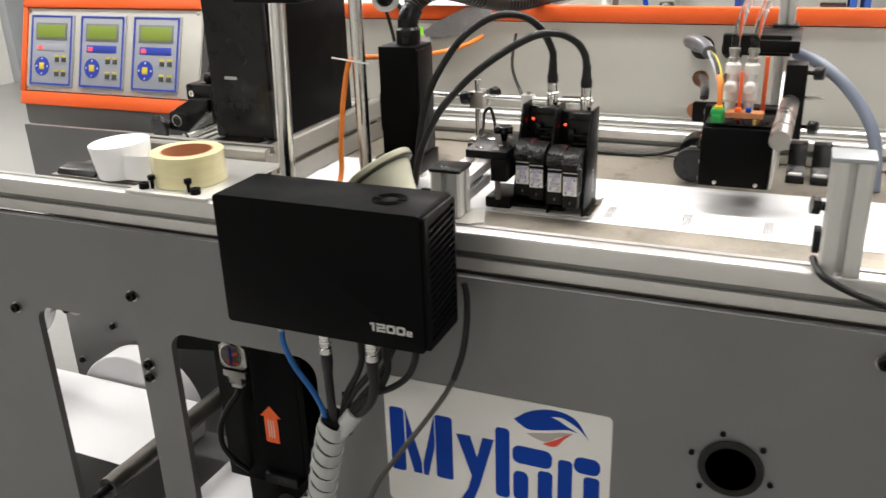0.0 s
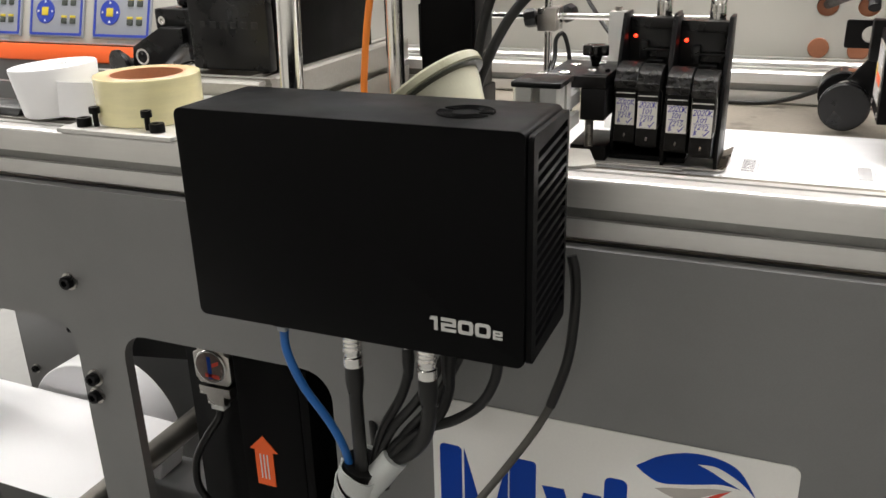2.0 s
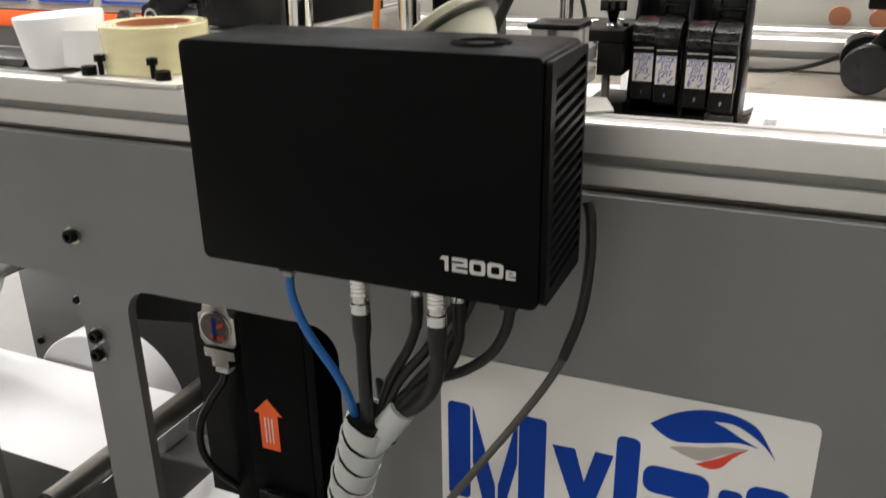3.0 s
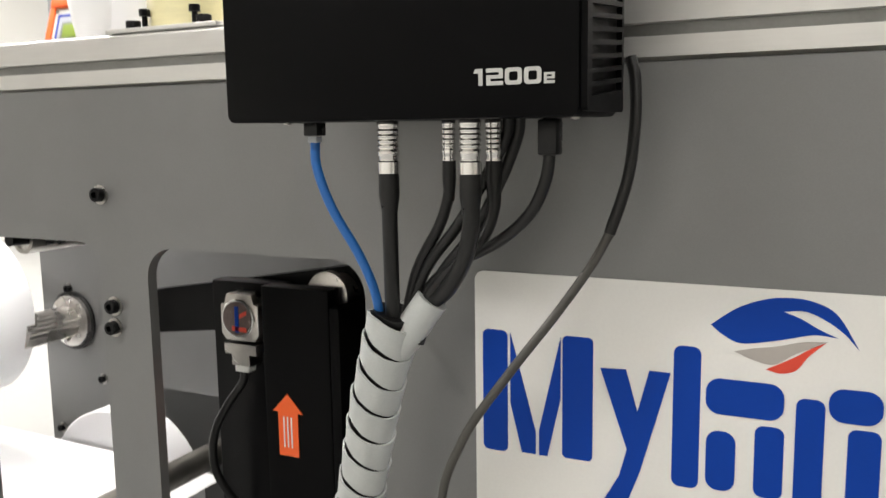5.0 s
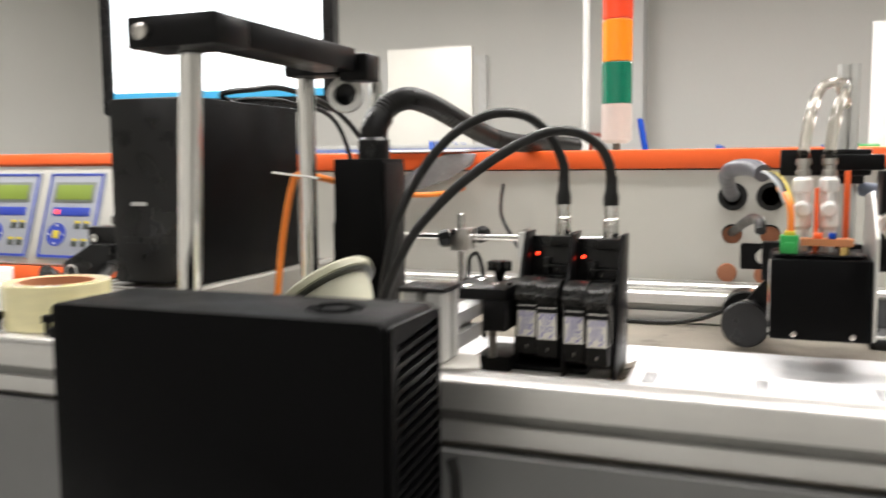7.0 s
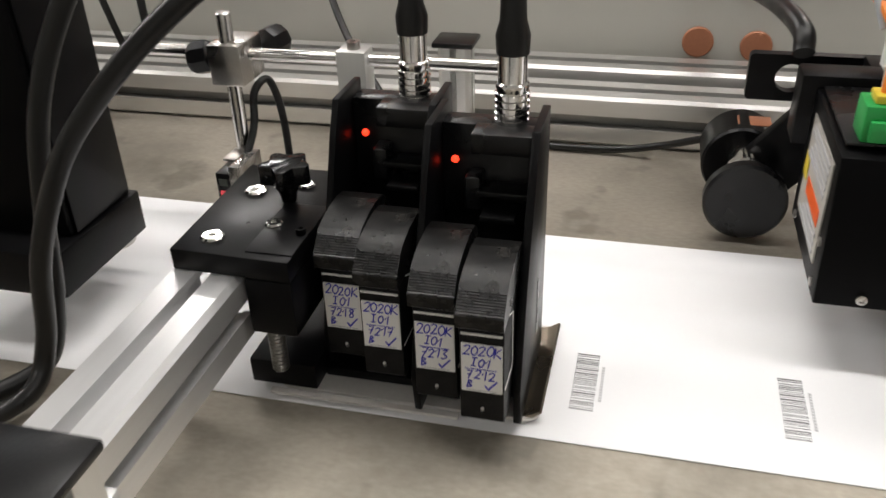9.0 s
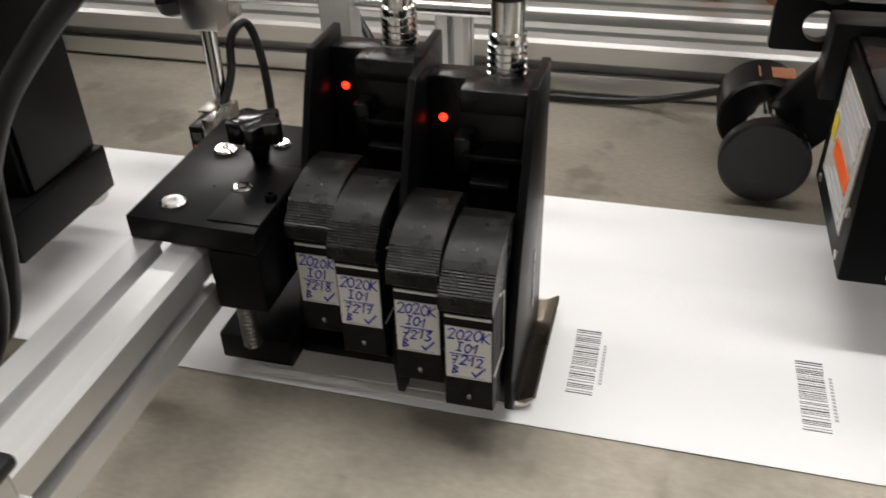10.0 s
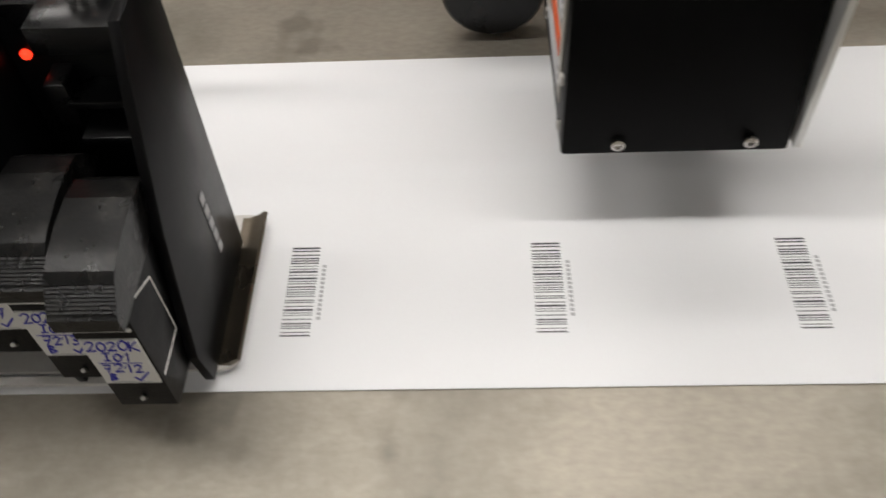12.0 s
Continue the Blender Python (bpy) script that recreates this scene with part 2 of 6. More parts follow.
GREY_PL = material("grey_plastic", (0.36, 0.38, 0.4), 0.4, 0.0, 0.05, 20, 400, 0.03)
SLEEVE = material("pale_grey_spiral_wrap", (0.5, 0.52, 0.51), 0.45, 0.0, 0.06, 30, 500, 0.06)
BLUE_CABLE = material("blue_network_cable", (0.012, 0.12, 0.40), 0.35, 0.0, 0.05, 30, 500, 0.04)
COPPER = material("copper_plug", (0.42, 0.17, 0.09), 0.4, 0.2, 0.08, 40, 400, 0.04)
INK = material("black_ink", (0.045, 0.045, 0.05), 0.6, 0.0, 0.1, 60, 900, 0.0)
INK_PALE = material("pale_grey_ink", (0.45, 0.45, 0.46), 0.6, 0.0, 0.05, 60, 900, 0.0)
INK_BLUE = material("blue_pen_ink", (0.015, 0.015, 0.42), 0.5, 0.0, 0.05, 60, 900, 0.0)
PRINT_GREY = material("silver_print", (0.55, 0.55, 0.53), 0.45, 0.0, 0.05, 40, 400, 0.0)
ROOM_WALL = material("grey_green_wall_paint", (0.74, 0.73, 0.69), 0.6, 0.0, 0.03, 1.0, 60, 0.05)
FLOOR_GREY = material("grey_epoxy_floor", (0.3, 0.3, 0.29), 0.35, 0.0, 0.06, 1.2, 40, 0.05)
CEIL_WHITE = material("white_ceiling_tile", (0.75, 0.75, 0.73), 0.7, 0.0, 0.03, 2, 60, 0.08)
LED_RED = glowing("red_led", (1.0, 0.035, 0.012), 5.0)
# Steel with the dark reflection on the sole's lip put into its brown colour.
LIP_DARK = material("steel_dark_reflection", (0.2, 0.17, 0.13), 0.3, 0.9, 0.12, 30, 500, 0.03)
LAMP_GLOW = glowing("lamp_diffuser", (1.0, 0.97, 0.92), 6.0)
DARK_STEEL_CABLE = material("dark_grey_cable_sheath", (0.06, 0.057, 0.05), 0.45, 0.0, 0.08, 40, 600, 0.05)
# ---- the room ----
def plane_wall(name, *b, mat_=None, label="", category="wall"):
    return solo(name, box(*b), mat_, ((b[0] + b[1]) / 2, (b[2] + b[3]) / 2, b[4]), label, category, kind="structure")


plane_wall("floor", -6.2, 6.2, -4.2, 7.2, -0.1, 0.0, mat_=FLOOR_GREY, label="smooth grey epoxy factory floor", category="floor")
plane_wall("ceiling", -6.2, 6.2, -4.2, 7.2, 3.0, 3.1, mat_=CEIL_WHITE, label="plain white ceiling with long lamps", category="ceiling")
plane_wall("wall_north", -6.2, 6.2, 7.0, 7.2, 0.0, 3.0, mat_=ROOM_WALL, label="pale grey-green painted factory wall")
plane_wall("wall_south", -6.2, 6.2, -4.2, -4.0, 0.0, 3.0, mat_=ROOM_WALL, label="pale grey-green painted wall behind the walker")
plane_wall("wall_west", -6.2, -6.0, -4.0, 7.0, 0.0, 3.0, mat_=ROOM_WALL, label="pale grey-green painted side wall")
plane_wall("wall_east", 6.0, 6.2, -4.0, 7.0, 0.0, 3.0, mat_=ROOM_WALL, label="pale grey-green painted side wall")


def ceiling_light(x, y, long_, wide_):
    t = thing("ceiling_light", (x, y, 2.94), "unseen long white ceiling lamp with a glowing diffuser", "ceiling lamp", "ceiling lamps")
    a, b = long_ / 2, wide_ / 2
    part("frame", prism(round_rect(x - a - 0.04, x + a + 0.04, y - b - 0.04, y + b + 0.04, 0.01, 2), "z", 2.95, 2.999, holes=[round_rect(x - a - 0.01, x + a + 0.01, y - b - 0.01, y + b + 0.01, 0.005, 2)]), CEIL_WHITE, t)
    part("diffuser", box(x - a - 0.005, x + a + 0.005, y - b - 0.005, y + b + 0.005, 2.955, 2.975), LAMP_GLOW, t)


# a fixture for every lamp, the two added fill lamps on the left included
for (lx, ly), (gain, long_, wide_) in LAMP_GAIN.items():
    ceiling_light(lx, ly, long_, wide_)

# ---- machine: front plate, rails, deck ----
PANEL_TOP = 0.9025
machine = thing("machine_front_plate", (0.1, 0.006, 0.05), "grey painted steel front plate of a printing machine with cut openings", "machine panel", kind="structure")
OPEN_A = round_rect(-0.473, -0.266, 0.2, 0.744, 0.03)
OPEN_B = round_rect(-0.199, 0.06, 0.2, 0.742, 0.032)
HOLE = circle(0.625, 0.703, 0.033)
part("plate", prism(round_rect(-1.25, 1.6, 0.05, PANEL_TOP, 0.004, 2), "y", 0.0, 0.012, holes=[OPEN_A, OPEN_B, HOLE]), GREY_PAINT, machine)


def cap_screw(x, y, z, r=0.0075, h=0.008, parent=None, axis=(0, -1, 0), washer=True):
    """A socket-head screw: washer, head with a hex recess."""
    if washer:
        part("washer", lathe([(r * 0.4, 0), (r * 1.35, 0), (r * 1.35, 0.0015), (r * 0.4, 0.0015)], (x, y, z), axis, 20), STEEL, parent)
    o = Vector((x, y, z)) + Vector(axis) * 0.001
    part("screw", lathe([(r, 0), (r, h * 0.85), (r * 0.88, h), (r * 0.5, h), (r * 0.48, h * 0.4), (0, h * 0.4)], o, axis, 18), BLACK_ANO, parent)


for sx, sz in ((-0.257, 0.795), (-0.247, 0.678), (-0.249, 0.655), (-0.268, 0.405), (-0.268, 0.382), (-0.515, 0.735), (0.765, 0.872)):
    cap_screw(sx, -0.0005, sz, parent=machine)
for k in range(6):
    a = radians(45 + 60 * k)
    cap_screw(0.625 + 0.047 * math.cos(a), -0.0003, 0.703 + 0.047 * math.sin(a), 0.0035, 0.002, machine, washer=False)
part("bearing_ring", lathe([(0.033, 0.0), (0.033, 0.016), (0.024, 0.016), (0.022, 0.03), (0, 0.03)], (0.625, -0.002, 0.703), (0, 1, 0), 36), BLACK_ANO, machine, "black bearing ring in the round hole")
part("bearing_lip", lathe([(0.0375, 0), (0.0375, 0.003), (0.029, 0.003), (0.029, 0)], (0.625, -0.004, 0.703), (0, 1, 0), 36), RUBBER, machine)


def slot_profile(w, h, slots_top=True, slots_side=True, s=0.0105, d=0.012, r=0.003):
    """The outline of an aluminium profile with its grooves; origin at the lower left corner."""
    out = []
    def edge(a, b, inward, grooved, n):
        a, b = Vector(a), Vector(b)
        u = (b - a).normalized()
        v = Vector(inward)
        ln = (b - a).length
        out.append(tuple(a + u * r))
        if grooved:
            for k in range(n):
                m = a + u * (ln * (k + 0.5) / n)
                out.extend([tuple(m - u * s / 2), tuple(m - u * s / 2 + v * d * 0.35), tuple(m - u * s * 0.75 + v * d * 0.45), tuple(m - u * s * 0.7 + v * d), tuple(m + u * s * 0.7 + v * d), tuple(m + u * s * 0.75 + v * d * 0.45), tuple(m + u * s / 2 + v * d * 0.35), tuple(m + u * s / 2)])
        out.append(tuple(b - u * r))
    edge((0, 0), (w, 0), (0, 1), slots_top, 1)
    edge((w, 0), (w, h), (-1, 0), slots_side, 1)
    edge((w, h), (0, h), (0, -1), slots_top, 1)
    edge((0, h), (0, 0), (1, 0), slots_side, 1)
    return out


def rail(name, y0, z0, w, h, x0, x1, label):
    t = thing(name, ((x0 + x1) / 2, y0 + w / 2, z0), label, "aluminium rail", "machine rails")
    part("profile", prism([(y0 + a, z0 + b) for a, b in slot_profile(w, h)], "x", x0, x1), ALU, t)
    # added strips whose grey stands for the shade in the slots
    part("front_slot_shade", box(x0, x1, y0 + 0.0095, y0 + 0.0118, z0 + h / 2 - 0.0062, z0 + h / 2 + 0.0062), GROOVE, t, "grey strip painted as shade in the front slot")
    part("top_slot_shade", box(x0, x1, y0 + w / 2 - 0.0062, y0 + w / 2 + 0.0062, z0 + h - 0.0118, z0 + h - 0.0095), GROOVE, t, "grey strip painted as shade in the top slot")
    for k, ex in enumerate((x0, x1)):
        part("end_cap", box(ex - (0.004 if k == 0 else 0), ex + (0.004 if k else 0), y0 + 0.001, y0 + w - 0.001, z0 + 0.001, z0 + h - 0.001, 0.001), BLACK_PL, t)
    return t


def front_rail():
    y0, z0, w, h, x0, x1 = 0.0135, 0.9042, 0.033, 0.0528, -1.25, 1.6
    t = thing("aluminium_rail", ((x0 + x1) / 2, y0 + w / 2, z0), "silver anodised aluminium slotted rail along the machine front", "aluminium rail", "machine rails")
    g, m = w * 0.62, h * 0.43
    outline = [(0.003, 0), (w - 0.002, 0), (w, 0.002), (w, h - 0.002), (w - 0.002, h), (g + 0.0028, h), (g + 0.0028, h - 0.005), (g - 0.0028, h - 0.005), (g - 0.0028, h), (0.004, h), (0.0018, h - 0.0006), (0.0006, h - 0.0018), (0, h - 0.004),
               (0, m + 0.0055), (0.0045, m + 0.0045), (0.0055, m + 0.007), (0.011, m + 0.007), (0.011, m - 0.007), (0.0055, m - 0.007), (0.0045, m - 0.0045), (0, m - 0.0045), (0, 0.003)]
    part("profile", prism([(y0 + a, z0 + b) for a, b in outline], "x", x0, x1), ALU, t)
    # slot shade again as grey strips, front and top
    part("front_slot_shade", box(x0, x1, y0 + 0.0085, y0 + 0.0108, z0 + m - 0.0055, z0 + m + 0.0055), GROOVE, t, "grey strip painted as shade in the front slot")
    part("top_slot_shade", box(x0, x1, y0 + g - 0.0026, y0 + g + 0.0026, z0 + h - 0.0048, z0 + h - 0.003), GROOVE, t, "grey strip painted as shade in the top slot")


front_rail()
rail("aluminium_rail", 0.628, 0.900, 0.045, 0.045, -0.43, 1.6, "silver anodised aluminium slotted rail along the machine back")
rail("aluminium_rail", 0.69, 0.900, 0.045, 0.05, -0.43, 1.6, "silver anodised aluminium slotted rail under the cabinet wall")
# Added dark filler: stops light leaking under the rail, reads as the gap's shadow.
solo("gasket", box(-1.25, 1.6, 0.0125, 0.0135, 0.9, 0.9040), RUBBER, (0.2, 0.03, 0.9), "added dark filler strip for the shadow gap under the front rail", "gasket", kind="structure")
solo("deck", box(-0.43, 1.6, 0.014, 0.735, 0.885, 0.8995, 0.001), DECK, (0.3, 0.3, 0.885), "worn stained bare steel machine deck", "machine deck", kind="structure")


def web_y(u):
    return 0.248 + u * 0.2115


def paper_web():
    bm = bmesh.new()
    nx, ny = 120, 40
    rows = []
    for i in range(nx + 1):
        x = -0.43 + 2.01 * i / nx
        row = []
        for j in range(ny + 1):
            u = j / ny
            ripple = 0.0028 * math.exp(-(((u - 0.56 - 0.03 * math.sin(x * 4)) / 0.05) ** 2)) + 0.0022 * math.exp(-(((u - 0.88) / 0.035) ** 2)) * (0.6 + 0.4 * math.sin(x * 6)) if 0.02 < u < 0.98 else 0
            row.append(bm.verts.new((x, web_y(u), 0.9003 + ripple)))
        rows.append(row)
    for a, b in zip(rows, rows[1:]):
        for j in range(ny):
            bm.faces.new((a[j], b[j], b[j + 1], a[j + 1]))
    geo = bmesh.ops.extrude_face_region(bm, geom=bm.faces[:])
    for v in geo["geom"]:
        if isinstance(v, bmesh.types.BMVert):
            v.co.z -= 0.00025
    return bm


web = solo("paper_web", paper_web(), PAPER, (0.3, 0.35, 0.9), "long white paper web running along the deck", "paper")


def barcode(x0, seed):
    rnd = random.Random(seed)
    bm = bmesh.new()
    y = 0.2745
    while y < 0.3245:
        w = rnd.choice((0.00035, 0.00045, 0.0007, 0.0010))
        box(x0 - 0.0065, x0 + 0.0065, y, y + w, 0.9002, 0.90038, bm=bm)
        y += w + rnd.choice((0.0007, 0.0009, 0.0012, 0.0017))
    return bm


for k in range(9):
    bx = 0.4075 + 0.111 * k
    tagged(part("barcode", barcode(bx, 5), INK, web, "black printed barcode"), kind="stuff")
    small = bmesh.new()
    for q in range(13):
        box(bx + 0.0085, bx + 0.0102, 0.283 + q * 0.0024, 0.2845 + q * 0.0024, 0.9002, 0.90038, bm=small)
    tagged(part("barcode_digits", small, INK_PALE, web, "tiny grey unreadable digits beside the barcode"), kind="stuff")

# ---- back cabinet wall ----
def cabinet():
    t = thing("machine_cabinet", (0.5, 0.9, 0.0), "light grey machine cabinet with an orange top rim", "cabinet", kind="structure")
    holes = [circle(0.472, 1.078, 0.017), circle(0.526, 1.078, 0.017), circle(0.472, 1.021, 0.015), circle(0.526, 1.021, 0.015)]
    part("front_wall", prism([(-0.62, 0.0), (1.6, 0.0), (1.6, 1.118), (-0.62, 1.118)], "y", 0.747, 0.757, holes=holes), CAB_GREY, t)
    part("top_seam", box(-0.62, 1.6, 0.748, 0.76, 1.117, 1.121), BLACK, t)
    part("orange_rim", box(-0.62, 1.6, 0.741, 0.765, 1.12, 1.150, 0.004), ORANGE, t, "bright orange painted top rim")
    part("top_plate", box(0.20, 1.6, 0.7655, 1.25, 1.05, 1.09), CAB_GREY, t)
    part("raised_lid", box(-0.62, 0.1995, 0.7655, 1.1, 1.09, 1.146), CAB_GREY, t)
    for hx, hz, hr in ((0.472, 1.078, 0.017), (0.526, 1.078, 0.017)):
        part("grommet", lathe([(hr + 0.004, 0), (hr + 0.004, 0.004), (hr - 0.003, 0.004), (hr - 0.003, 0.0)], (hx, 0.7435, hz), (0, 1, 0), 28), RUBBER, t)
    for hx in (0.472, 0.526):
        part("inner_plug", lathe([(0.0145, 0), (0.0145, 0.004), (0, 0.004)], (hx, 0.758, 1.018), (0, 1, 0), 28), COPPER, t)
    part("copper_plug", lathe([(0, 0), (0.0135, 0), (0.0145, 0.001), (0.0145, 0.0035)], (0.466, 0.7435, 0.962), (0, 1, 0), 28), COPPER, t, "round copper coloured plug")
    part("copper_plug", lathe([(0, 0), (0.0135, 0), (0.0145, 0.001), (0.0145, 0.0035)], (0.519, 0.7435, 0.960), (0, 1, 0), 28), COPPER, t, "round copper coloured plug")
    # added black sheet behind the holes, standing for the unlit inside
    part("dark_inside", box(-0.62, 1.6, 0.80, 0.81, 0.9, 1.049), BLACK, t)


cabinet()

# ---- control panel cabinet ----
def control_cabinet():
    t = thing("control_cabinet", (-0.9, 0.8, 0.0), "grey control cabinet with orange bands and three keypads", "control cabinet")
    # sloping face: from (y .665, z .945) up to (y .725, z 1.125)
    side = [(0.66, 0.0), (1.3, 0.0), (1.3, 1.145), (0.745, 1.145), (0.67, 0.93), (0.66, 0.905)]
    part("body", prism(side, "x", -1.172, -0.63), GREY_PAINT, t, "dark grey painted lower body")
    lean = math.atan2(0.06, 0.19)
    m = Matrix.Translation((0, 0.669, 0.935)) @ Matrix.Rotation(-lean, 4, "X")

    def on_face(bm):
        bm.transform(m)
        return bm

    part("orange_band", on_face(box(-1.174, -0.628, -0.012, 0.0, -0.032, 0.0, 0.002)), ORANGE, t, "orange band under the keypads")
    part("orange_rim", on_face(box(-1.177, -0.625, -0.014, 0.06, 0.207, 0.23, 0.003)), ORANGE, t, "orange rim along the top")
    part("orange_side", on_face(box(-1.177, -1.162, -0.012, 0.0, 0.0, 0.207, 0.002)), ORANGE, t)
    part("face_plate", on_face(box(-1.1615, -0.628, -0.008, 0.0, 0.003, 0.205, 0.002)), CAB_GREY, t, "pale grey face plate")
    for sx in (-1.156, -0.64):
        for sz in (0.01, 0.198):
            part("screw", on_face(lathe([(0.004, 0), (0.004, 0.002), (0, 0.0028)], (sx, -0.008, sz), (0, -1, 0), 12)), STEEL, t)
    for k, px in enumerate((-1.148, -0.986, -0.823)):
        w, h = 0.14, 0.176
        z0 = 0.014
        pad = part("keypad", on_face(box(px, px + w, -0.0125, -0.008, z0, z0 + h, 0.001)), GREY_PAD, t, "blue-edged grey keypad with a green display")
        part("border", on_face(prism(round_rect(px + 0.0036, px + w - 0.0036, z0 + 0.0035, z0 + h - 0.003, 0.003, 2), "y", -0.0134, -0.0124, holes=[round_rect(px + 0.0083, px + w - 0.0083, z0 + 0.0082, z0 + h - 0.007, 0.002, 2)])), KEY_BLUE, pad)
        part("display", on_face(box(px + 0.0261, px + w - 0.0261, -0.0145, -0.012, z0 + 0.1196, z0 + 0.1501, 0.001)), LCD, pad, "green lit display")
        part("display_bezel", on_face(box(px + 0.0190, px + w - 0.0190, -0.0136, -0.012, z0 + 0.1138, z0 + 0.1560, 0.001)), LCD_BEZEL, pad)
        part("blue_bar", on_face(box(px + 0.0237, px + w - 0.0237, -0.0136, -0.012, z0 + 0.0868, z0 + 0.1044, 0.001)), KEY_BLUE if k else GREY_PAD, pad)
        part("red_lamp", on_face(box(px + 0.0285, px + 0.0427, -0.0146, -0.012, z0 + 0.0903, z0 + 0.0997, 0.0008)), LED_RED_DIM, pad)
        part("dial", on_face(lathe([(0.0235, 0), (0.0235, 0.0012), (0.014, 0.0014), (0, 0.0014)], (px + 0.0427, -0.0124, z0 + 0.0493), (0, -1, 0), 24)), KEY_BLUE, pad)
        part("dial_centre", on_face(box(px + 0.0344, px + 0.0510, -0.0148, -0.012, z0 + 0.0411, z0 + 0.0575, 0.001)), KEY_YELLOW, pad)
        for dx, dz in ((0, 1), (0, -1), (1, 0), (-1, 0)):
            part("arrow_key", on_face(lathe([(0.0035, 0), (0.0025, 0.001), (0, 0.001)], (px + 0.0427 + dx * 0.018, -0.0136, z0 + 0.0493 + dz * 0.018), (0, -1, 0), 3)), WHITE_PL, pad)
        for dx in (0.085, 0.107):
            for dz in (0.026, 0.061):
                part("key", on_face(box(px + dx, px + dx + 0.013, -0.0146, -0.012, z0 + dz, z0 + dz + 0.0105, 0.0006)), KEY_DARK, pad)
                part("key_tip", on_face(box(px + dx, px + dx + 0.013, -0.0142, -0.012, z0 + dz + 0.0115, z0 + dz + 0.016, 0.0004)), KEY_YELLOW, pad)
        part("caption_bar", on_face(box(px + 0.0356, px + w - 0.0356, -0.0086, -0.0078, 0.005, 0.010)), INK_PALE, t)


GREY_PAD = material("pale_blue_grey_keypad", (0.36, 0.38, 0.43), 0.4, 0, 0.03, 20, 400, 0.02)
KEY_BLUE = material("blue_keypad_print", (0.03, 0.06, 0.42), 0.4, 0, 0.03, 20, 400, 0.02)
KEY_YELLOW = material("yellow_key", (0.7, 0.55, 0.05), 0.4, 0, 0.03, 20, 400, 0.02)
KEY_DARK = material("dark_key", (0.06, 0.07, 0.06), 0.4, 0, 0.03, 20, 400, 0.02)
LCD_BEZEL = material("display_bezel_grey", (0.2, 0.22, 0.2), 0.4, 0, 0.03, 20, 400, 0.02)
LCD = glowing("green_display", (0.16, 0.22, 0.03), 0.5)
LED_RED_DIM = glowing("red_lamp_glow", (0.9, 0.08, 0.1), 0.8)
control_cabinet()
# ---- controller box on the front ----
BX0, BX1, BY0, BY1, BZ0, BZ1 = 0.0285, 0.299, -0.134, -0.046, 0.863, 1.028


def controller_box():
    t = thing("controller_box", (0.165, -0.05, BZ0), "black powder-coated print controller box hung on the rail", "controller")
    # shell with a hollow right end for the vents
    slots = []
    n = 17
    for k in range(n):
        z = BZ0 + 0.012 + k * (BZ1 - BZ0 - 0.024) / n
        lean = 0.006
        slots.append([(BY0 + 0.012, z), (BY1 - 0.006, z + lean), (BY1 - 0.006, z + lean + 0.0052), (BY0 + 0.012, z + 0.0052)])
    part("shell", prism(round_rect(BX0, BX1 - 0.003, BZ0, BZ1, 0.006), "y", BY0, BY1, bev=0.0016), BLACK, t)
    part("vent_plate", prism(round_rect(BY0 + 0.002, BY1 - 0.001, BZ0 + 0.003, BZ1 - 0.003, 0.004), "x", BX1 - 0.0025, BX1 + 0.0015, holes=slots), BLACK, t, "black slotted vent plate")
    for k in range(2):
        for r in (0.0108, 0.0130, 0.0152, 0.0174, 0.0196):
            arc = [radians(-8 + 180 * k + 164 * q / 24) for q in range(25)]
            rim_line = sweep([(0.240 + r * math.cos(a), -0.091 + r * math.sin(a), BZ1 + 0.0002) for a in arc], 0.0009, 6, 1)
            # thin raised arcs, coloured near black to read as shaded grooves
            part("grille_groove", rim_line, GRILLE, t)
    w, h, d = 0.0112, 0.0104, 0.0027
    one = [(0, h - d), (0.0014, h), (0.0062, h), (0.0062, 0), (0.0062 - d, 0), (0.0062 - d, h - d)]
    two = [(0, h), (w - 0.001, h), (w, h - 0.001), (w, h / 2 - d * 0.4), (d, h / 2 - d * 0.4), (d, d * 0.9), (w, d * 0.9), (w, 0), (0, 0), (0, h / 2 + d * 0.4), (w - d, h / 2 + d * 0.4), (w - d, h - d * 0.9), (0, h - d * 0.9)]
    for digit, dx in (("1", 0.0), ("2", 0.0088), ("0", 0.0214), ("0", 0.034)):
        x0, z0 = 0.2272 + dx, 0.8830
        if digit == "0":
            bm = prism(round_rect(x0, x0 + w, z0, z0 + h, 0.0024, 4), "y", BY0 - 0.0006, BY0 + 0.0004, holes=[round_rect(x0 + d, x0 + w - d, z0 + d * 0.9, z0 + h - d * 0.9, 0.0012, 3)])
        else:
            bm = prism([(x0 + a, z0 + b) for a, b in (one if digit == "1" else two)], "y", BY0 - 0.0006, BY0 + 0.0004)
        part("model_digit", bm, PRINT_GREY, t, "silver printed digit " + digit)
    x0, z0, w, h, d = 0.2741, 0.8830, 0.0068, 0.0066, 0.0017
    letter = [(0, 0), (w, 0), (w, d), (d, d), (d, h * 0.42), (w, h * 0.42), (w, h), (0, h)]
    part("model_letter", prism([(x0 + a, z0 + b) for a, b in letter], "y", BY0 - 0.0006, BY0 + 0.0004, holes=[[(x0 + a, z0 + b) for a, b in ((d, h * 0.62), (w - d, h * 0.62), (w - d, h - d * 0.8), (d, h - d * 0.8))]]), PRINT_GREY, t)
    part("mount_bracket", box(0.09, 0.25, BY1, 0.0135, 0.925, 0.985, 0.002), BLACK_ANO, t)
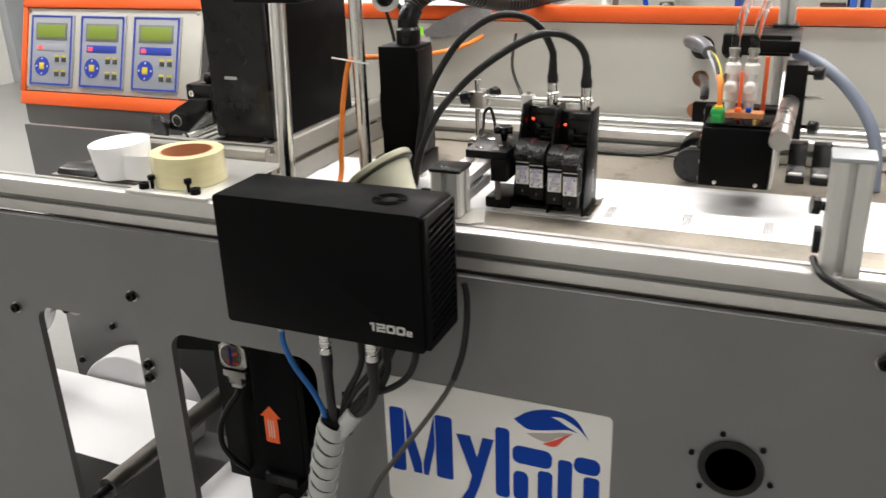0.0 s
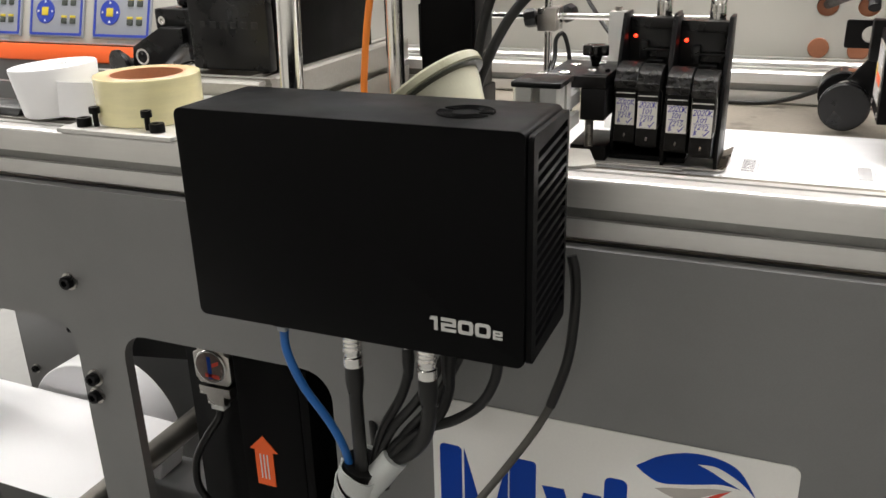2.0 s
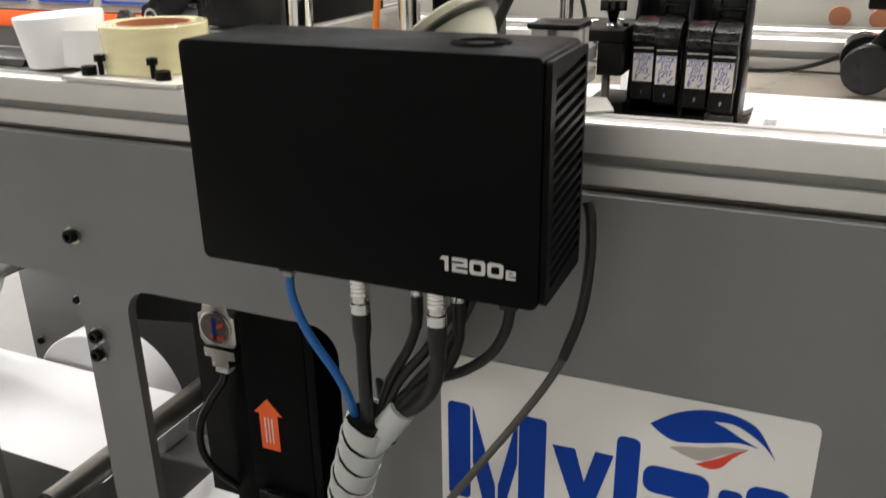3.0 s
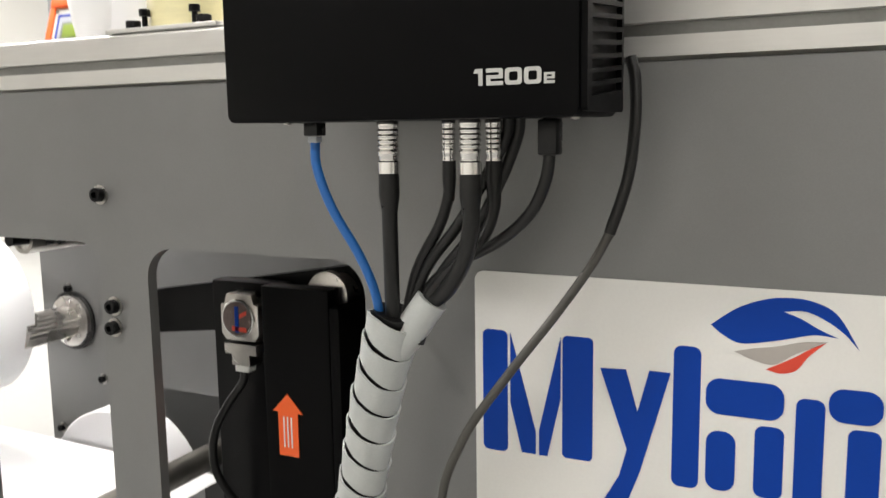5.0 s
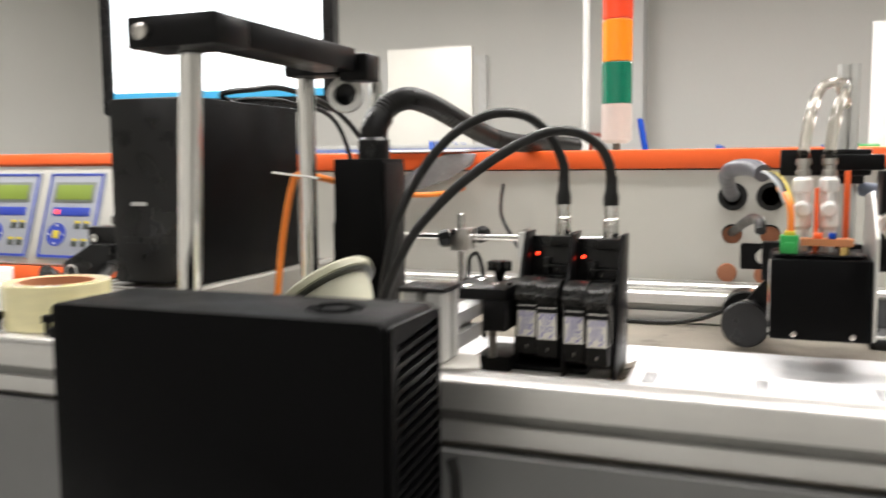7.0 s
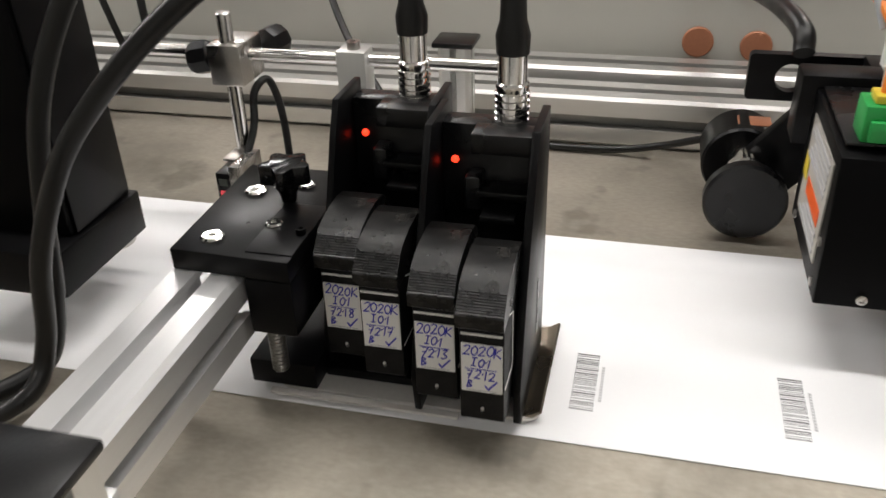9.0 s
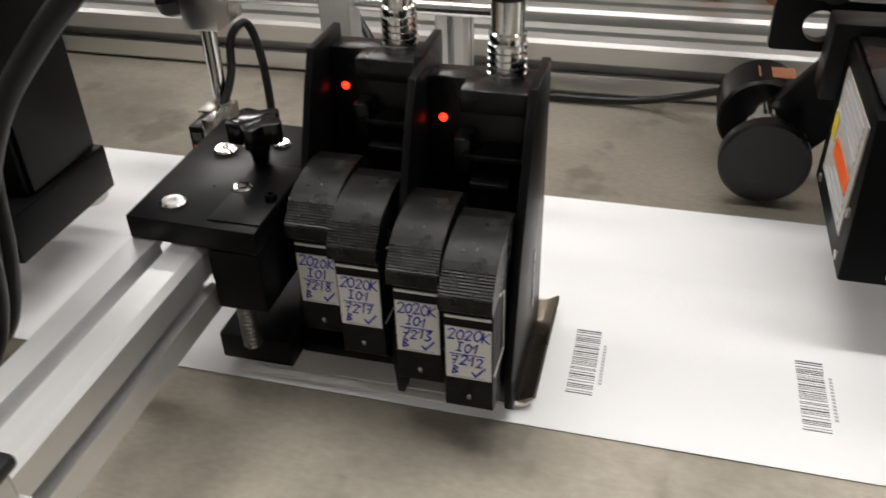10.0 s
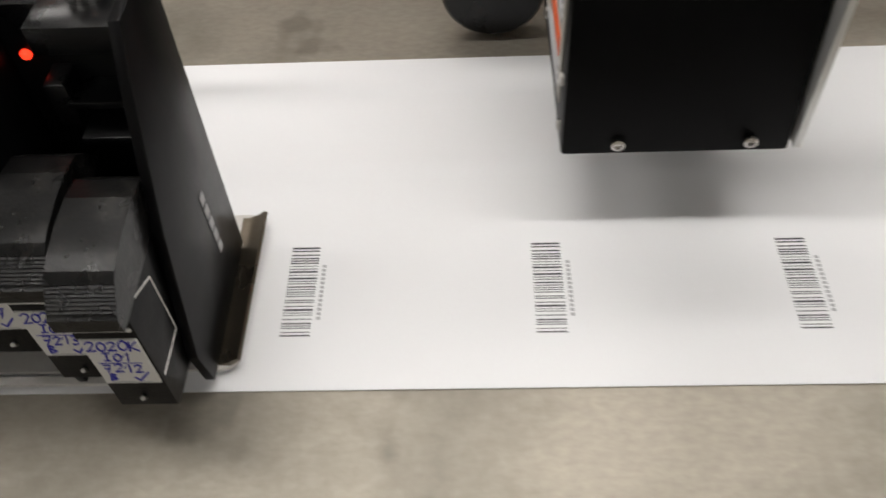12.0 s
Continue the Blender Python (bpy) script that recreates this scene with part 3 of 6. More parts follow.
    for sx in (0.05, 0.28):
        part("screw", lathe([(0.003, 0), (0.003, 0.0012), (0, 0.0016)], (sx, -0.09, BZ0), (0, 0, -1), 12), STEEL, t)
    return t


controller_box()


def plug(x, y, z_top, length, r, name="cable_plug"):
    t = thing(name, (x, y, z_top), "silver metal push-pull plug with black cable strain relief", "plug", "controller plugs")
    rows = [(r * 0.9, 0), (r, 0.002)]
    for k in range(5):
        h = 0.004 + k * 0.0035
        rows += [(r, h), (r * 0.92, h + 0.001), (r * 0.92, h + 0.0022), (r, h + 0.0032)]
    h = 0.024
    rows += [(r, h), (r * 0.88, h + 0.0015), (r * 0.88, h + 0.004), (r, h + 0.005), (r, length), (r * 0.8, length + 0.001)]
    part("shell", lathe(rows, (x, y, z_top), (0, 0, -1), 24), CHROME, t)
    part("sleeve", lathe([(r * 0.95, length), (r * 0.98, length + 0.015), (r * 0.7, length + 0.03)], (x, y, z_top), (0, 0, -1), 20), RUBBER, t)


plug(0.149, -0.108, BZ0, 0.037, 0.0078)
plug(0.2115, -0.106, BZ0, 0.037, 0.0078)
plug(0.183, -0.080, BZ0, 0.028, 0.0052)
plug(0.217, -0.078, BZ0, 0.028, 0.0062)


def cable(name, points, r, mat_, label, group="", seg=12, res=8):
    bm = sweep(points, r, seg, res)
    return solo(name, bm, mat_, points[0], label, "cable", group)


G = "controller cables"
network_plug = thing("network_plug", (0.090, -0.112, 0.853), "clear plastic network plug on a blue cable", "plug", "controller plugs")
part("body", box(0.084, 0.096, -0.118, -0.106, 0.853, 0.8625, 0.001), BLACK_PL, network_plug)
part("tip", box(0.086, 0.094, -0.116, -0.108, 0.848, 0.8525, 0.001), GREY_PL, network_plug)
cable("blue_cable", [(0.090, -0.112, 0.850), (0.0915, -0.113, 0.830), (0.103, -0.112, 0.800), (0.121, -0.105, 0.765), (0.131, -0.1, 0.735), (0.132, -0.094, 0.70)], 0.0036, BLUE_CABLE, "blue network cable bending into the cable wrap", G)
cable("black_cable", [(0.149, -0.108, 0.815), (0.149, -0.108, 0.79), (0.147, -0.104, 0.755), (0.143, -0.097, 0.72), (0.138, -0.094, 0.69)], 0.0058, RUBBER, "thick black cable from a metal plug", G)
cable("black_cable", [(0.2115, -0.106, 0.815), (0.211, -0.105, 0.79), (0.203, -0.1, 0.765), (0.186, -0.092, 0.742), (0.168, -0.088, 0.727), (0.158, -0.088, 0.70)], 0.0062, RUBBER, "thick black cable from a metal plug", G)
cable("black_cable", [(0.183, -0.080, 0.825), (0.182, -0.080, 0.808), (0.176, -0.083, 0.787), (0.160, -0.088, 0.755), (0.15, -0.09, 0.715)], 0.0042, RUBBER, "thin black cable from a small metal plug", G)
cable("black_cable", [(0.217, -0.078, 0.825), (0.217, -0.078, 0.80), (0.208, -0.085, 0.775), (0.182, -0.09, 0.75), (0.158, -0.09, 0.72)], 0.0045, RUBBER, "thin black cable from a small metal plug", G)
cable("black_cable", [(0.226, -0.072, 0.864), (0.224, -0.072, 0.85), (0.212, -0.077, 0.825), (0.191, -0.083, 0.788), (0.168, -0.088, 0.757), (0.152, -0.09, 0.72)], 0.0042, RUBBER, "thin black cable in a bundle", G)
cable("black_cable", [(0.233, -0.068, 0.864), (0.231, -0.068, 0.85), (0.221, -0.072, 0.822), (0.203, -0.079, 0.785), (0.178, -0.085, 0.752), (0.157, -0.089, 0.716)], 0.0042, RUBBER, "thin black cable in a bundle", G)
cable("black_cable", [(0.2605, -0.085, 0.85), (0.2605, -0.085, 0.835), (0.257, -0.085, 0.818), (0.246, -0.085, 0.797), (0.224, -0.085, 0.778), (0.196, -0.085, 0.763), (0.172, -0.087, 0.745), (0.158, -0.089, 0.72)], 0.0042, RUBBER, "black cable with a moulded plug in a wide bend", G)
solo("cable_plug", box(0.254, 0.268, -0.092, -0.078, 0.838, 0.8625, 0.002), BLACK_PL, (0.261, -0.085, 0.85), "black moulded cable plug under the box", "plug", "controller plugs")
side_line = [(0.299, -0.022, 0.905), (0.303, -0.024, 0.89), (0.305, -0.03, 0.86), (0.302, -0.037, 0.82), (0.291, -0.043, 0.781)]
cable("black_cable", side_line, 0.0042, RUBBER, "black cable sleeve hanging beside the controller box", G)
cable("grey_cable", [(0.291, -0.043, 0.781), (0.279, -0.05, 0.757), (0.257, -0.064, 0.722), (0.229, -0.083, 0.681), (0.199, -0.098, 0.632), (0.183, -0.103, 0.575), (0.185, -0.1, 0.45), (0.18, -0.09, 0.2), (0.17, -0.08, 0.006)], 0.0034, DARK_STEEL_CABLE, "thin dark grey cable hanging across the sign", G)


def spiral_wrap():
    """A split wrap wound round the cable bundle, band by band with dark gaps."""
    t = thing("cable_wrap", (0.06, -0.05, 0.0), "pale grey spiral cable wrap round the cable bundle", "cable wrap")
    line = smooth_line([(0.142, -0.092, 0.722), (0.132, -0.088, 0.69), (0.118, -0.082, 0.65), (0.104, -0.075, 0.60), (0.09, -0.07, 0.54), (0.08, -0.065, 0.46), (0.07, -0.06, 0.3), (0.06, -0.05, 0.002)], 10)
    part("core", sweep([line[0], line[14], line[28], line[45], line[-1]], 0.0165, 12, 8), RUBBER, t)
    # bands follow the line at even lengths
    dist = [0.0]
    for a, b in zip(line, line[1:]):
        dist.append(dist[-1] + (b - a).length)

    def at(d):
        d = min(max(d, 0), dist[-1] - 1e-6)
        for k in range(len(dist) - 1):
            if dist[k + 1] >= d:
                f = (d - dist[k]) / max(dist[k + 1] - dist[k], 1e-9)
                return line[k].lerp(line[k + 1], f)
    rnd = random.Random(4)
    pitch = 0.0255
    for k in range(28):
        d0 = k * pitch
        bm = bmesh.new()
        seg = 26
        inner, outer = [], []
        for s in range(seg + 1):
            a = 2 * math.pi * s / seg
            ring = []
            for side in (0, 1):
                wob = 0.0022 * math.sin(a + 2.2) * (1 if side else -1)
                slack = rnd.uniform(-0.0004, 0.0004)
                d = d0 + (0.0006 if side == 0 else pitch - 0.0012) + 0.0075 * math.cos(a) + wob * (0.6 + 0.4 * math.sin(k * 2.1))
                c = at(d)
                w = (at(d + 0.004) - at(d - 0.004)).normalized()
                u = Vector((1, 0, 0))
                u = (u - w * u.dot(w)).normalized()
                v = w.cross(u)
                r = 0.0198 - min(d, 0.3) * 0.004 + (0.0012 if side == 0 else -0.0006) + slack
                ring.append((c, u * math.cos(a) + v * math.sin(a), r))
            outer.append([bm.verts.new(c + n * r) for c, n, r in ring])
            inner.append([bm.verts.new(c + n * (r - 0.0016)) for c, n, r in ring])
        for s in range(seg):
            bm.faces.new((outer[s][0], outer[s + 1][0], outer[s + 1][1], outer[s][1]))
            bm.faces.new((inner[s][0], inner[s][1], inner[s + 1][1], inner[s + 1][0]))
            for e in (0, 1):
                bm.faces.new((outer[s][e], inner[s][e], inner[s + 1][e], outer[s + 1][e]))
        part("band", bm, SLEEVE, t)
    part("side_sleeve", sweep([(0.171, -0.087, 0.733), (0.163, -0.088, 0.722), (0.152, -0.089, 0.706), (0.14, -0.089, 0.692)], 0.0125, 16, 6), SLEEVE, t, "short loose sleeve end")


spiral_wrap()

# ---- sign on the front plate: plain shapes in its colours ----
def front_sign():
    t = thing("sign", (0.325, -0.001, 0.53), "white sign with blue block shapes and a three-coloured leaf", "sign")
    part("sheet", prism(round_rect(0.167, 0.484, 0.535, 0.741, 0.008), "y", -0.0012, -0.0002), CARD_WHITE, t)

    def shape(name, pts, mat_, lift=0.0016):
        part(name, prism(pts, "y", -lift, -0.0011), mat_, t)

    shape("leaf_upper", curve_pts(UP_TOP) + curve_pts(UP_CUT)[1:] + curve_pts(UP_LOBE)[1:] + curve_pts(UP_LOW)[1:-1], BLUE)
    shape("leaf_middle", leaf(MID_TOP, MID_LOW), LEAF_GREY)
    shape("leaf_lower", leaf(LOW_TOP, LOW_LOW), LEAF_RED)
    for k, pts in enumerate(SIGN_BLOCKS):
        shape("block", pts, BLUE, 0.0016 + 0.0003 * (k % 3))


def curve_pts(pts, res=6):
    return [(p.x, p.y) for p in smooth_line([(a, b, 0) for a, b in pts], res)]


def leaf(top, low):
    a = curve_pts(top)
    b = curve_pts(low)
    return a + b[::-1][1:-1]


LEAF_GREY = material("warm_grey_vinyl", (0.42, 0.39, 0.36), 0.4, 0, 0.03, 8, 400, 0.02)
LEAF_RED = material("red_vinyl", (0.7, 0.06, 0.03), 0.4, 0, 0.03, 8, 400, 0.02)
UP_TOP = [(0.356, 0.712), (0.373, 0.725), (0.390, 0.7325), (0.406, 0.7355), (0.424, 0.734), (0.440, 0.7255), (0.4545, 0.702)]
UP_CUT = [(0.4545, 0.702), (0.445, 0.7125), (0.434, 0.7205), (0.420, 0.7265), (0.405, 0.7255)]
UP_LOBE = [(0.405, 0.7255), (0.416, 0.7215), (0.428, 0.715), (0.4405, 0.7095)]
UP_LOW = [(0.4405, 0.7095), (0.426, 0.7105), (0.410, 0.7065), (0.394, 0.7025), (0.377, 0.7), (0.365, 0.705), (0.356, 0.712)]
MID_TOP = [(0.373, 0.6935), (0.386, 0.697), (0.402, 0.7), (0.418, 0.7045), (0.4345, 0.7062)]
MID_LOW = [(0.373, 0.6935), (0.386, 0.6885), (0.400, 0.6865), (0.414, 0.6955), (0.4345, 0.7062)]
LOW_TOP = [(0.395, 0.6825), (0.404, 0.6875), (0.414, 0.6935), (0.424, 0.7005), (0.4335, 0.7055)]
LOW_LOW = [(0.395, 0.6825), (0.405, 0.6805), (0.415, 0.684), (0.423, 0.695), (0.4335, 0.7055)]
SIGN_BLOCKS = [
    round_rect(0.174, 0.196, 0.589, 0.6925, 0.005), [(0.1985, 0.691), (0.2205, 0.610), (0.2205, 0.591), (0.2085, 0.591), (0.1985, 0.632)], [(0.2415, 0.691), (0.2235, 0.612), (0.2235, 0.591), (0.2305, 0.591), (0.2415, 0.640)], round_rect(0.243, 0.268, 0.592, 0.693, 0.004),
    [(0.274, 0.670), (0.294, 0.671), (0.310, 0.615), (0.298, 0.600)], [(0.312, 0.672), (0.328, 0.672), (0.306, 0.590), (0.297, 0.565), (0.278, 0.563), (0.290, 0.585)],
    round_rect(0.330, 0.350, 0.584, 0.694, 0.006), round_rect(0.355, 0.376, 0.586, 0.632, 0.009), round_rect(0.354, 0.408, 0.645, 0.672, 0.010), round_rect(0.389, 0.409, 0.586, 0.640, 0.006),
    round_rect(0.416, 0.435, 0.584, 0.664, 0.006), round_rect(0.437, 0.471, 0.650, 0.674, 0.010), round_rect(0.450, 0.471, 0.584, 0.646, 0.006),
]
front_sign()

# ---- print heads ----
def print_head(x0, x1, dy):
    t = thing("print_head", (x0, 0.30 + dy, 0.905), "black inkjet print head holder with a lit red lamp", "print head", "print heads")
    wall_pts = [(0.250 + dy, 0.9062), (0.323 + dy, 0.9062), (0.328 + dy, 1.052), (0.292 + dy, 1.052), (0.283 + dy, 1.035), (0.262 + dy, 0.985), (0.246 + dy, 0.93)]
    for a, b in ((x0, x0 + 0.0038), (x1 - 0.0042, x1)):
        part("side_wall", prism(wall_pts, "x", a, b, bev=0.0006), BLACK_ANO, t)
    part("back_wall", box(x0 + 0.0038, x1 - 0.0042, 0.311 + dy, 0.326 + dy, 0.908, 1.046, 0.0008), BLACK_PL, t)
    part("top_bar", box(x0 + 0.022, x1 - 0.0042, 0.296 + dy, 0.312 + dy, 1.036, 1.047, 0.001), BLACK_PL, t)
    part("ledge", box(x0 + 0.024, x1 - 0.005, 0.297 + dy, 0.311 + dy, 1.012, 1.015, 0.0005), BLACK_PL, t)
    part("ledge", box(x0 + 0.027, x1 - 0.012, 0.291 + dy, 0.311 + dy, 1.001, 1.004, 0.0005), BLACK_PL, t)
    part("latch", box(x0 + 0.018, x0 + 0.026, 0.298 + dy, 0.311 + dy, 1.004, 1.022, 0.001), BLACK_PL, t)
    part("lamp", lathe([(0.0020, 0), (0.0020, 0.001), (0.0012, 0.0021), (0, 0.0024)], (x0 + 0.0105, 0.311 + dy, 1.026), (0, -1, 0), 16), LED_RED, t, "glowing red indicator lamp")
    for k in range(5):
        part("printed_mark", box(x1 + 0.0001, x1 + 0.0004, 0.2968 + dy, 0.3012 + dy, 0.931 + 0.0072 * k, 0.9362 + 0.0072 * k), INK_PALE, t, "grey printed mark")
    cx, cy = x1 - 0.018, 0.316 + dy
    rows = [(0.0088, 0)]
    for k in range(5):
        h = 0.001 + k * 0.0034
        rows += [(0.0088, h), (0.0088, h + 0.0018), (0.0078, h + 0.0022), (0.0078, h + 0.003)]
    rows += [(0.0084, 0.019), (0.0084, 0.021), (0.0074, 0.022), (0.0076, 0.036), (0.006, 0.037)]
    part("connector", lathe(rows, (cx, cy, 1.046), (0, 0, 1), 28), CHROME, t, "silver threaded connector")
    part("boot", lathe([(0.0082, 0.036), (0.0086, 0.045), (0.0066, 0.052), (0.006, 0.068)], (cx, cy, 1.046), (0, 0, 1), 20), RUBBER, t)
    return cx, cy


C1 = print_head(0.2645, 0.3213, 0.0255)
C2 = print_head(0.3219, 0.379, 0.0)
cable("black_cable", [(C1[0], C1[1], 1.11), (C1[0] - 0.001, C1[1] - 0.002, 1.13), (0.287, 0.327, 1.163), (0.262, 0.312, 1.182), (0.225, 0.297, 1.181), (0.185, 0.282, 1.155), (0.152, 0.270, 1.11), (0.130, 0.261, 1.06), (0.119, 0.255, 1.0), (0.114, 0.250, 0.95), (0.108, 0.238, 0.915), (0.09, 0.215, 0.9068), (0.06, 0.18, 0.9068)], 0.0055, RUBBER, "thick glossy black cable arching from a print head", "head cables")
cable("black_cable", [(C2[0], C2[1], 1.11), (C2[0] - 0.003, C2[1] - 0.004, 1.13), (0.347, 0.301, 1.149), (0.325, 0.288, 1.161), (0.295, 0.272, 1.159), (0.252, 0.256, 1.136), (0.212, 0.246, 1.106), (0.182, 0.238, 1.076), (0.157, 0.232, 1.043), (0.132, 0.230, 0.99), (0.118, 0.230, 0.935), (0.113, 0.213, 0.911), (0.092, 0.18, 0.9068), (0.07, 0.13, 0.9068)], 0.0055, RUBBER, "thick glossy black cable arching from a print head", "head cables")


PEN_STROKES = {
    "2": [[(0, 0.8), (0.25, 1), (0.5, 0.8), (0.12, 0.12), (0, 0), (0.55, 0.05)]],
    "0": [[(0.3, 1), (0.05, 0.7), (0.05, 0.25), (0.3, 0), (0.52, 0.3), (0.5, 0.75), (0.28, 1)]],
    "K": [[(0.05, 1), (0, 0)], [(0.5, 1), (0.05, 0.45), (0.58, 0)]],
    "I": [[(0.25, 1), (0.22, 0)], [(0, 1), (0.5, 1)], [(0, 0), (0.48, 0.02)]],
    "1": [[(0, 0.55), (0.35, 1), (0.3, 0)]],
    "7": [[(0, 0.95), (0.5, 1), (0.15, 0)], [(0.02, 0.5), (0.42, 0.52)]],
    "8": [[(0.45, 0.85), (0.2, 1), (0.05, 0.78), (0.45, 0.3), (0.25, 0), (0.02, 0.2), (0.45, 0.85)]],
    "3": [[(0, 0.92), (0.42, 1), (0.15, 0.55), (0.48, 0.3), (0.2, 0), (0, 0.1)]],
    "B": [[(0.05, 1), (0, 0)], [(0.05, 1), (0.45, 0.8), (0.1, 0.52), (0.52, 0.25), (0, 0)]],
}


def handwritten(text, size, x, y, z, rnd, pitch=0.64):
    """Pen strokes on a label that faces -y; every character sways a little."""
    bm = bmesh.new()
    for ch in text:
        tall, lean, lift = size * rnd.uniform(0.88, 1.08), rnd.uniform(0.05, 0.22), rnd.uniform(-0.0004, 0.0004)
        for stroke in PEN_STROKES[ch]:
            pts = [(x + (a + b * lean) * tall, y, z + lift + b * tall) for a, b in stroke]
            sweep(pts, 0.00036, 5, 1 if len(pts) < 4 else 3, bm=bm)
        x += size * pitch * rnd.uniform(0.92, 1.06)
    return bm


def ink_cartridge(x0, y0, serial):
    w = 0.0228
    t = thing("ink_cartridge", (x0 + w / 2, y0 + 0.03, 0.908), "black ink cartridge with a handwritten white label", "ink cartridge", "ink cartridges")
    d = y0 - 0.228
    body = [(0.231, 0.9235), (0.2285, 0.926), (0.2285, 0.983), (0.262, 0.99), (0.284, 0.99), (0.284, 0.916), (0.262, 0.914), (0.25, 0.9235)]
    part("body", prism([(y + d, z) for y, z in body], "x", x0 + 0.0006, x0 + w - 0.0006, bev=0.0005), PEN_BLACK, t)
    ridges = []
    for k in range(8):
        y, z = 0.2246 + 0.00092 * k, 0.9912 + 0.00098 * k
        ridges += [(y, z), (y - 0.00010, z + 0.00062)]
    outline = [(0.2238, 0.9828), (0.2232, 0.9835), (0.2230, 0.9900), (0.2238, 0.9908)] + ridges + [(0.2325, 0.9996), (0.2345, 1.0008), (0.2400, 1.0026), (0.2500, 1.0042), (0.262, 1.0048), (0.272, 1.0030), (0.278, 0.998), (0.284, 0.99), (0.262, 0.985)]
    cap_ = prism([(y + d, z) for y, z in outline], "x", x0, x0 + w)
    part("grip_cap", cap_, CAP_BLACK, t, "worn dusty ridged grip cap").data.set_sharp_from_angle(angle=radians(12))
    part("white_line", box(x0 + 0.0015, x0 + w - 0.0015, y0 - 0.0003, y0 + 0.0006, 0.9765, 0.9775), CARD_WHITE, t)
    lab = part("label", box(x0 + 0.0016, x0 + w - 0.0014, y0 - 0.0003, y0 + 0.0006, 0.9435, 0.9715), CARD_WHITE, t, "white paper label with blue handwriting")
    yy = y0 - 0.0004
    rnd = random.Random(int(serial))
    tagged(part("line_one", handwritten("2020K", 0.0056, x0 + 0.0026, yy, 0.9653, rnd), INK_BLUE, lab), kind="stuff")
    tagged(part("line_two", handwritten("I01", 0.0052, x0 + 0.0062, yy, 0.9588, rnd), INK_BLUE, lab), kind="stuff")
    part("rule", box(x0 + 0.0035, x0 + w - 0.004, yy - 0.0001, yy + 0.0002, 0.9571, 0.9574), INK_BLUE, lab)
    tagged(part("line_three", handwritten(serial, 0.0054, x0 + 0.0042, yy, 0.9513, rnd), INK_BLUE, lab), kind="stuff")
    tagged(part("line_four", handwritten("B", 0.0046, x0 + 0.0042, yy, 0.9455, rnd), INK_BLUE, lab), kind="stuff")
    tick = [(0.0128, 0.9475), (0.0137, 0.9478), (0.0146, 0.9462), (0.0188, 0.9512), (0.0193, 0.9506), (0.0147, 0.9448)]
    part("tick", prism([(x0 + a, b) for a, b in tick], "y", yy - 0.0001, yy + 0.0002), INK_BLUE, lab)
    part("small_print", box(x0 + 0.004, x0 + w - 0.004, yy, yy + 0.0002, 0.9442, 0.9446), INK_PALE, lab)
    part("pin", rod((x0 + w / 2, y0 + 0.001, 0.931), (x0 + w / 2 + 0.0006, y0 - 0.0016, 0.9345), 0.0009, 8), STEEL, t)
    # printed outline on the flank
    fx = x0 + w - 0.0006
    for a, b in (((0.2305, 0.9445), (0.2505, 0.9445)), ((0.2505, 0.9445), (0.2505, 0.9765)), ((0.2505, 0.9765), (0.2365, 0.983))):
        part("flank_line", rod((fx, a[0] + d, a[1]), (fx, b[0] + d, b[1]), 0.0004, 6), CARD_WHITE, t)


for px, py, sn in ((0.2695, 0.264, "7218"), (0.2945, 0.252, "7217"), (0.3257, 0.240, "7213"), (0.3515, 0.228, "7212")):
    ink_cartridge(px, py, sn)


SHEET = material("pale_brushed_sheet", (0.66, 0.64, 0.61), 0.42, 0.25, 0.08, 20, 400, 0.03)


def sole_plate():
    t = thing("sole_plate", (0.32, 0.28, 0.9028), "thin steel sole plate with an upturned edge under the heads", "sole plate")
    pts = round_rect(0.240, 0.387, 0.256, 0.341, 0.008)
    part("sheet", prism(pts, "z", 0.9030, 0.9046), SHEET, t)
    lip = [(0.376, 0.9046), (0.3795, 0.905), (0.383, 0.9065), (0.3875, 0.9095), (0.3885, 0.9085), (0.3845, 0.905), (0.380, 0.9032), (0.376, 0.903)]
    # brown here is a painted dark reflection on the lip
    part("upturned_lip", prism([(x, z) for x, z in lip], "y", 0.258, 0.339), LIP_DARK, t)
    part("front_lip", prism([(0.2500, 0.9028), (0.2504, 0.9040), (0.2538, 0.9046), (0.2538, 0.9030)], "x", 0.238, 0.345), SHEET, t, "bright bare steel front edge")
    part("foot_rail", box(0.225, 0.264, 0.256, 0.33, 0.9046, 0.9205, 0.001), BLACK_ANO, t)
    part("base_plate", box(0.2642, 0.345, 0.2690, 0.335, 0.9048, 0.9105, 0.001), BLACK_ANO, t)
    return t


sole_plate()


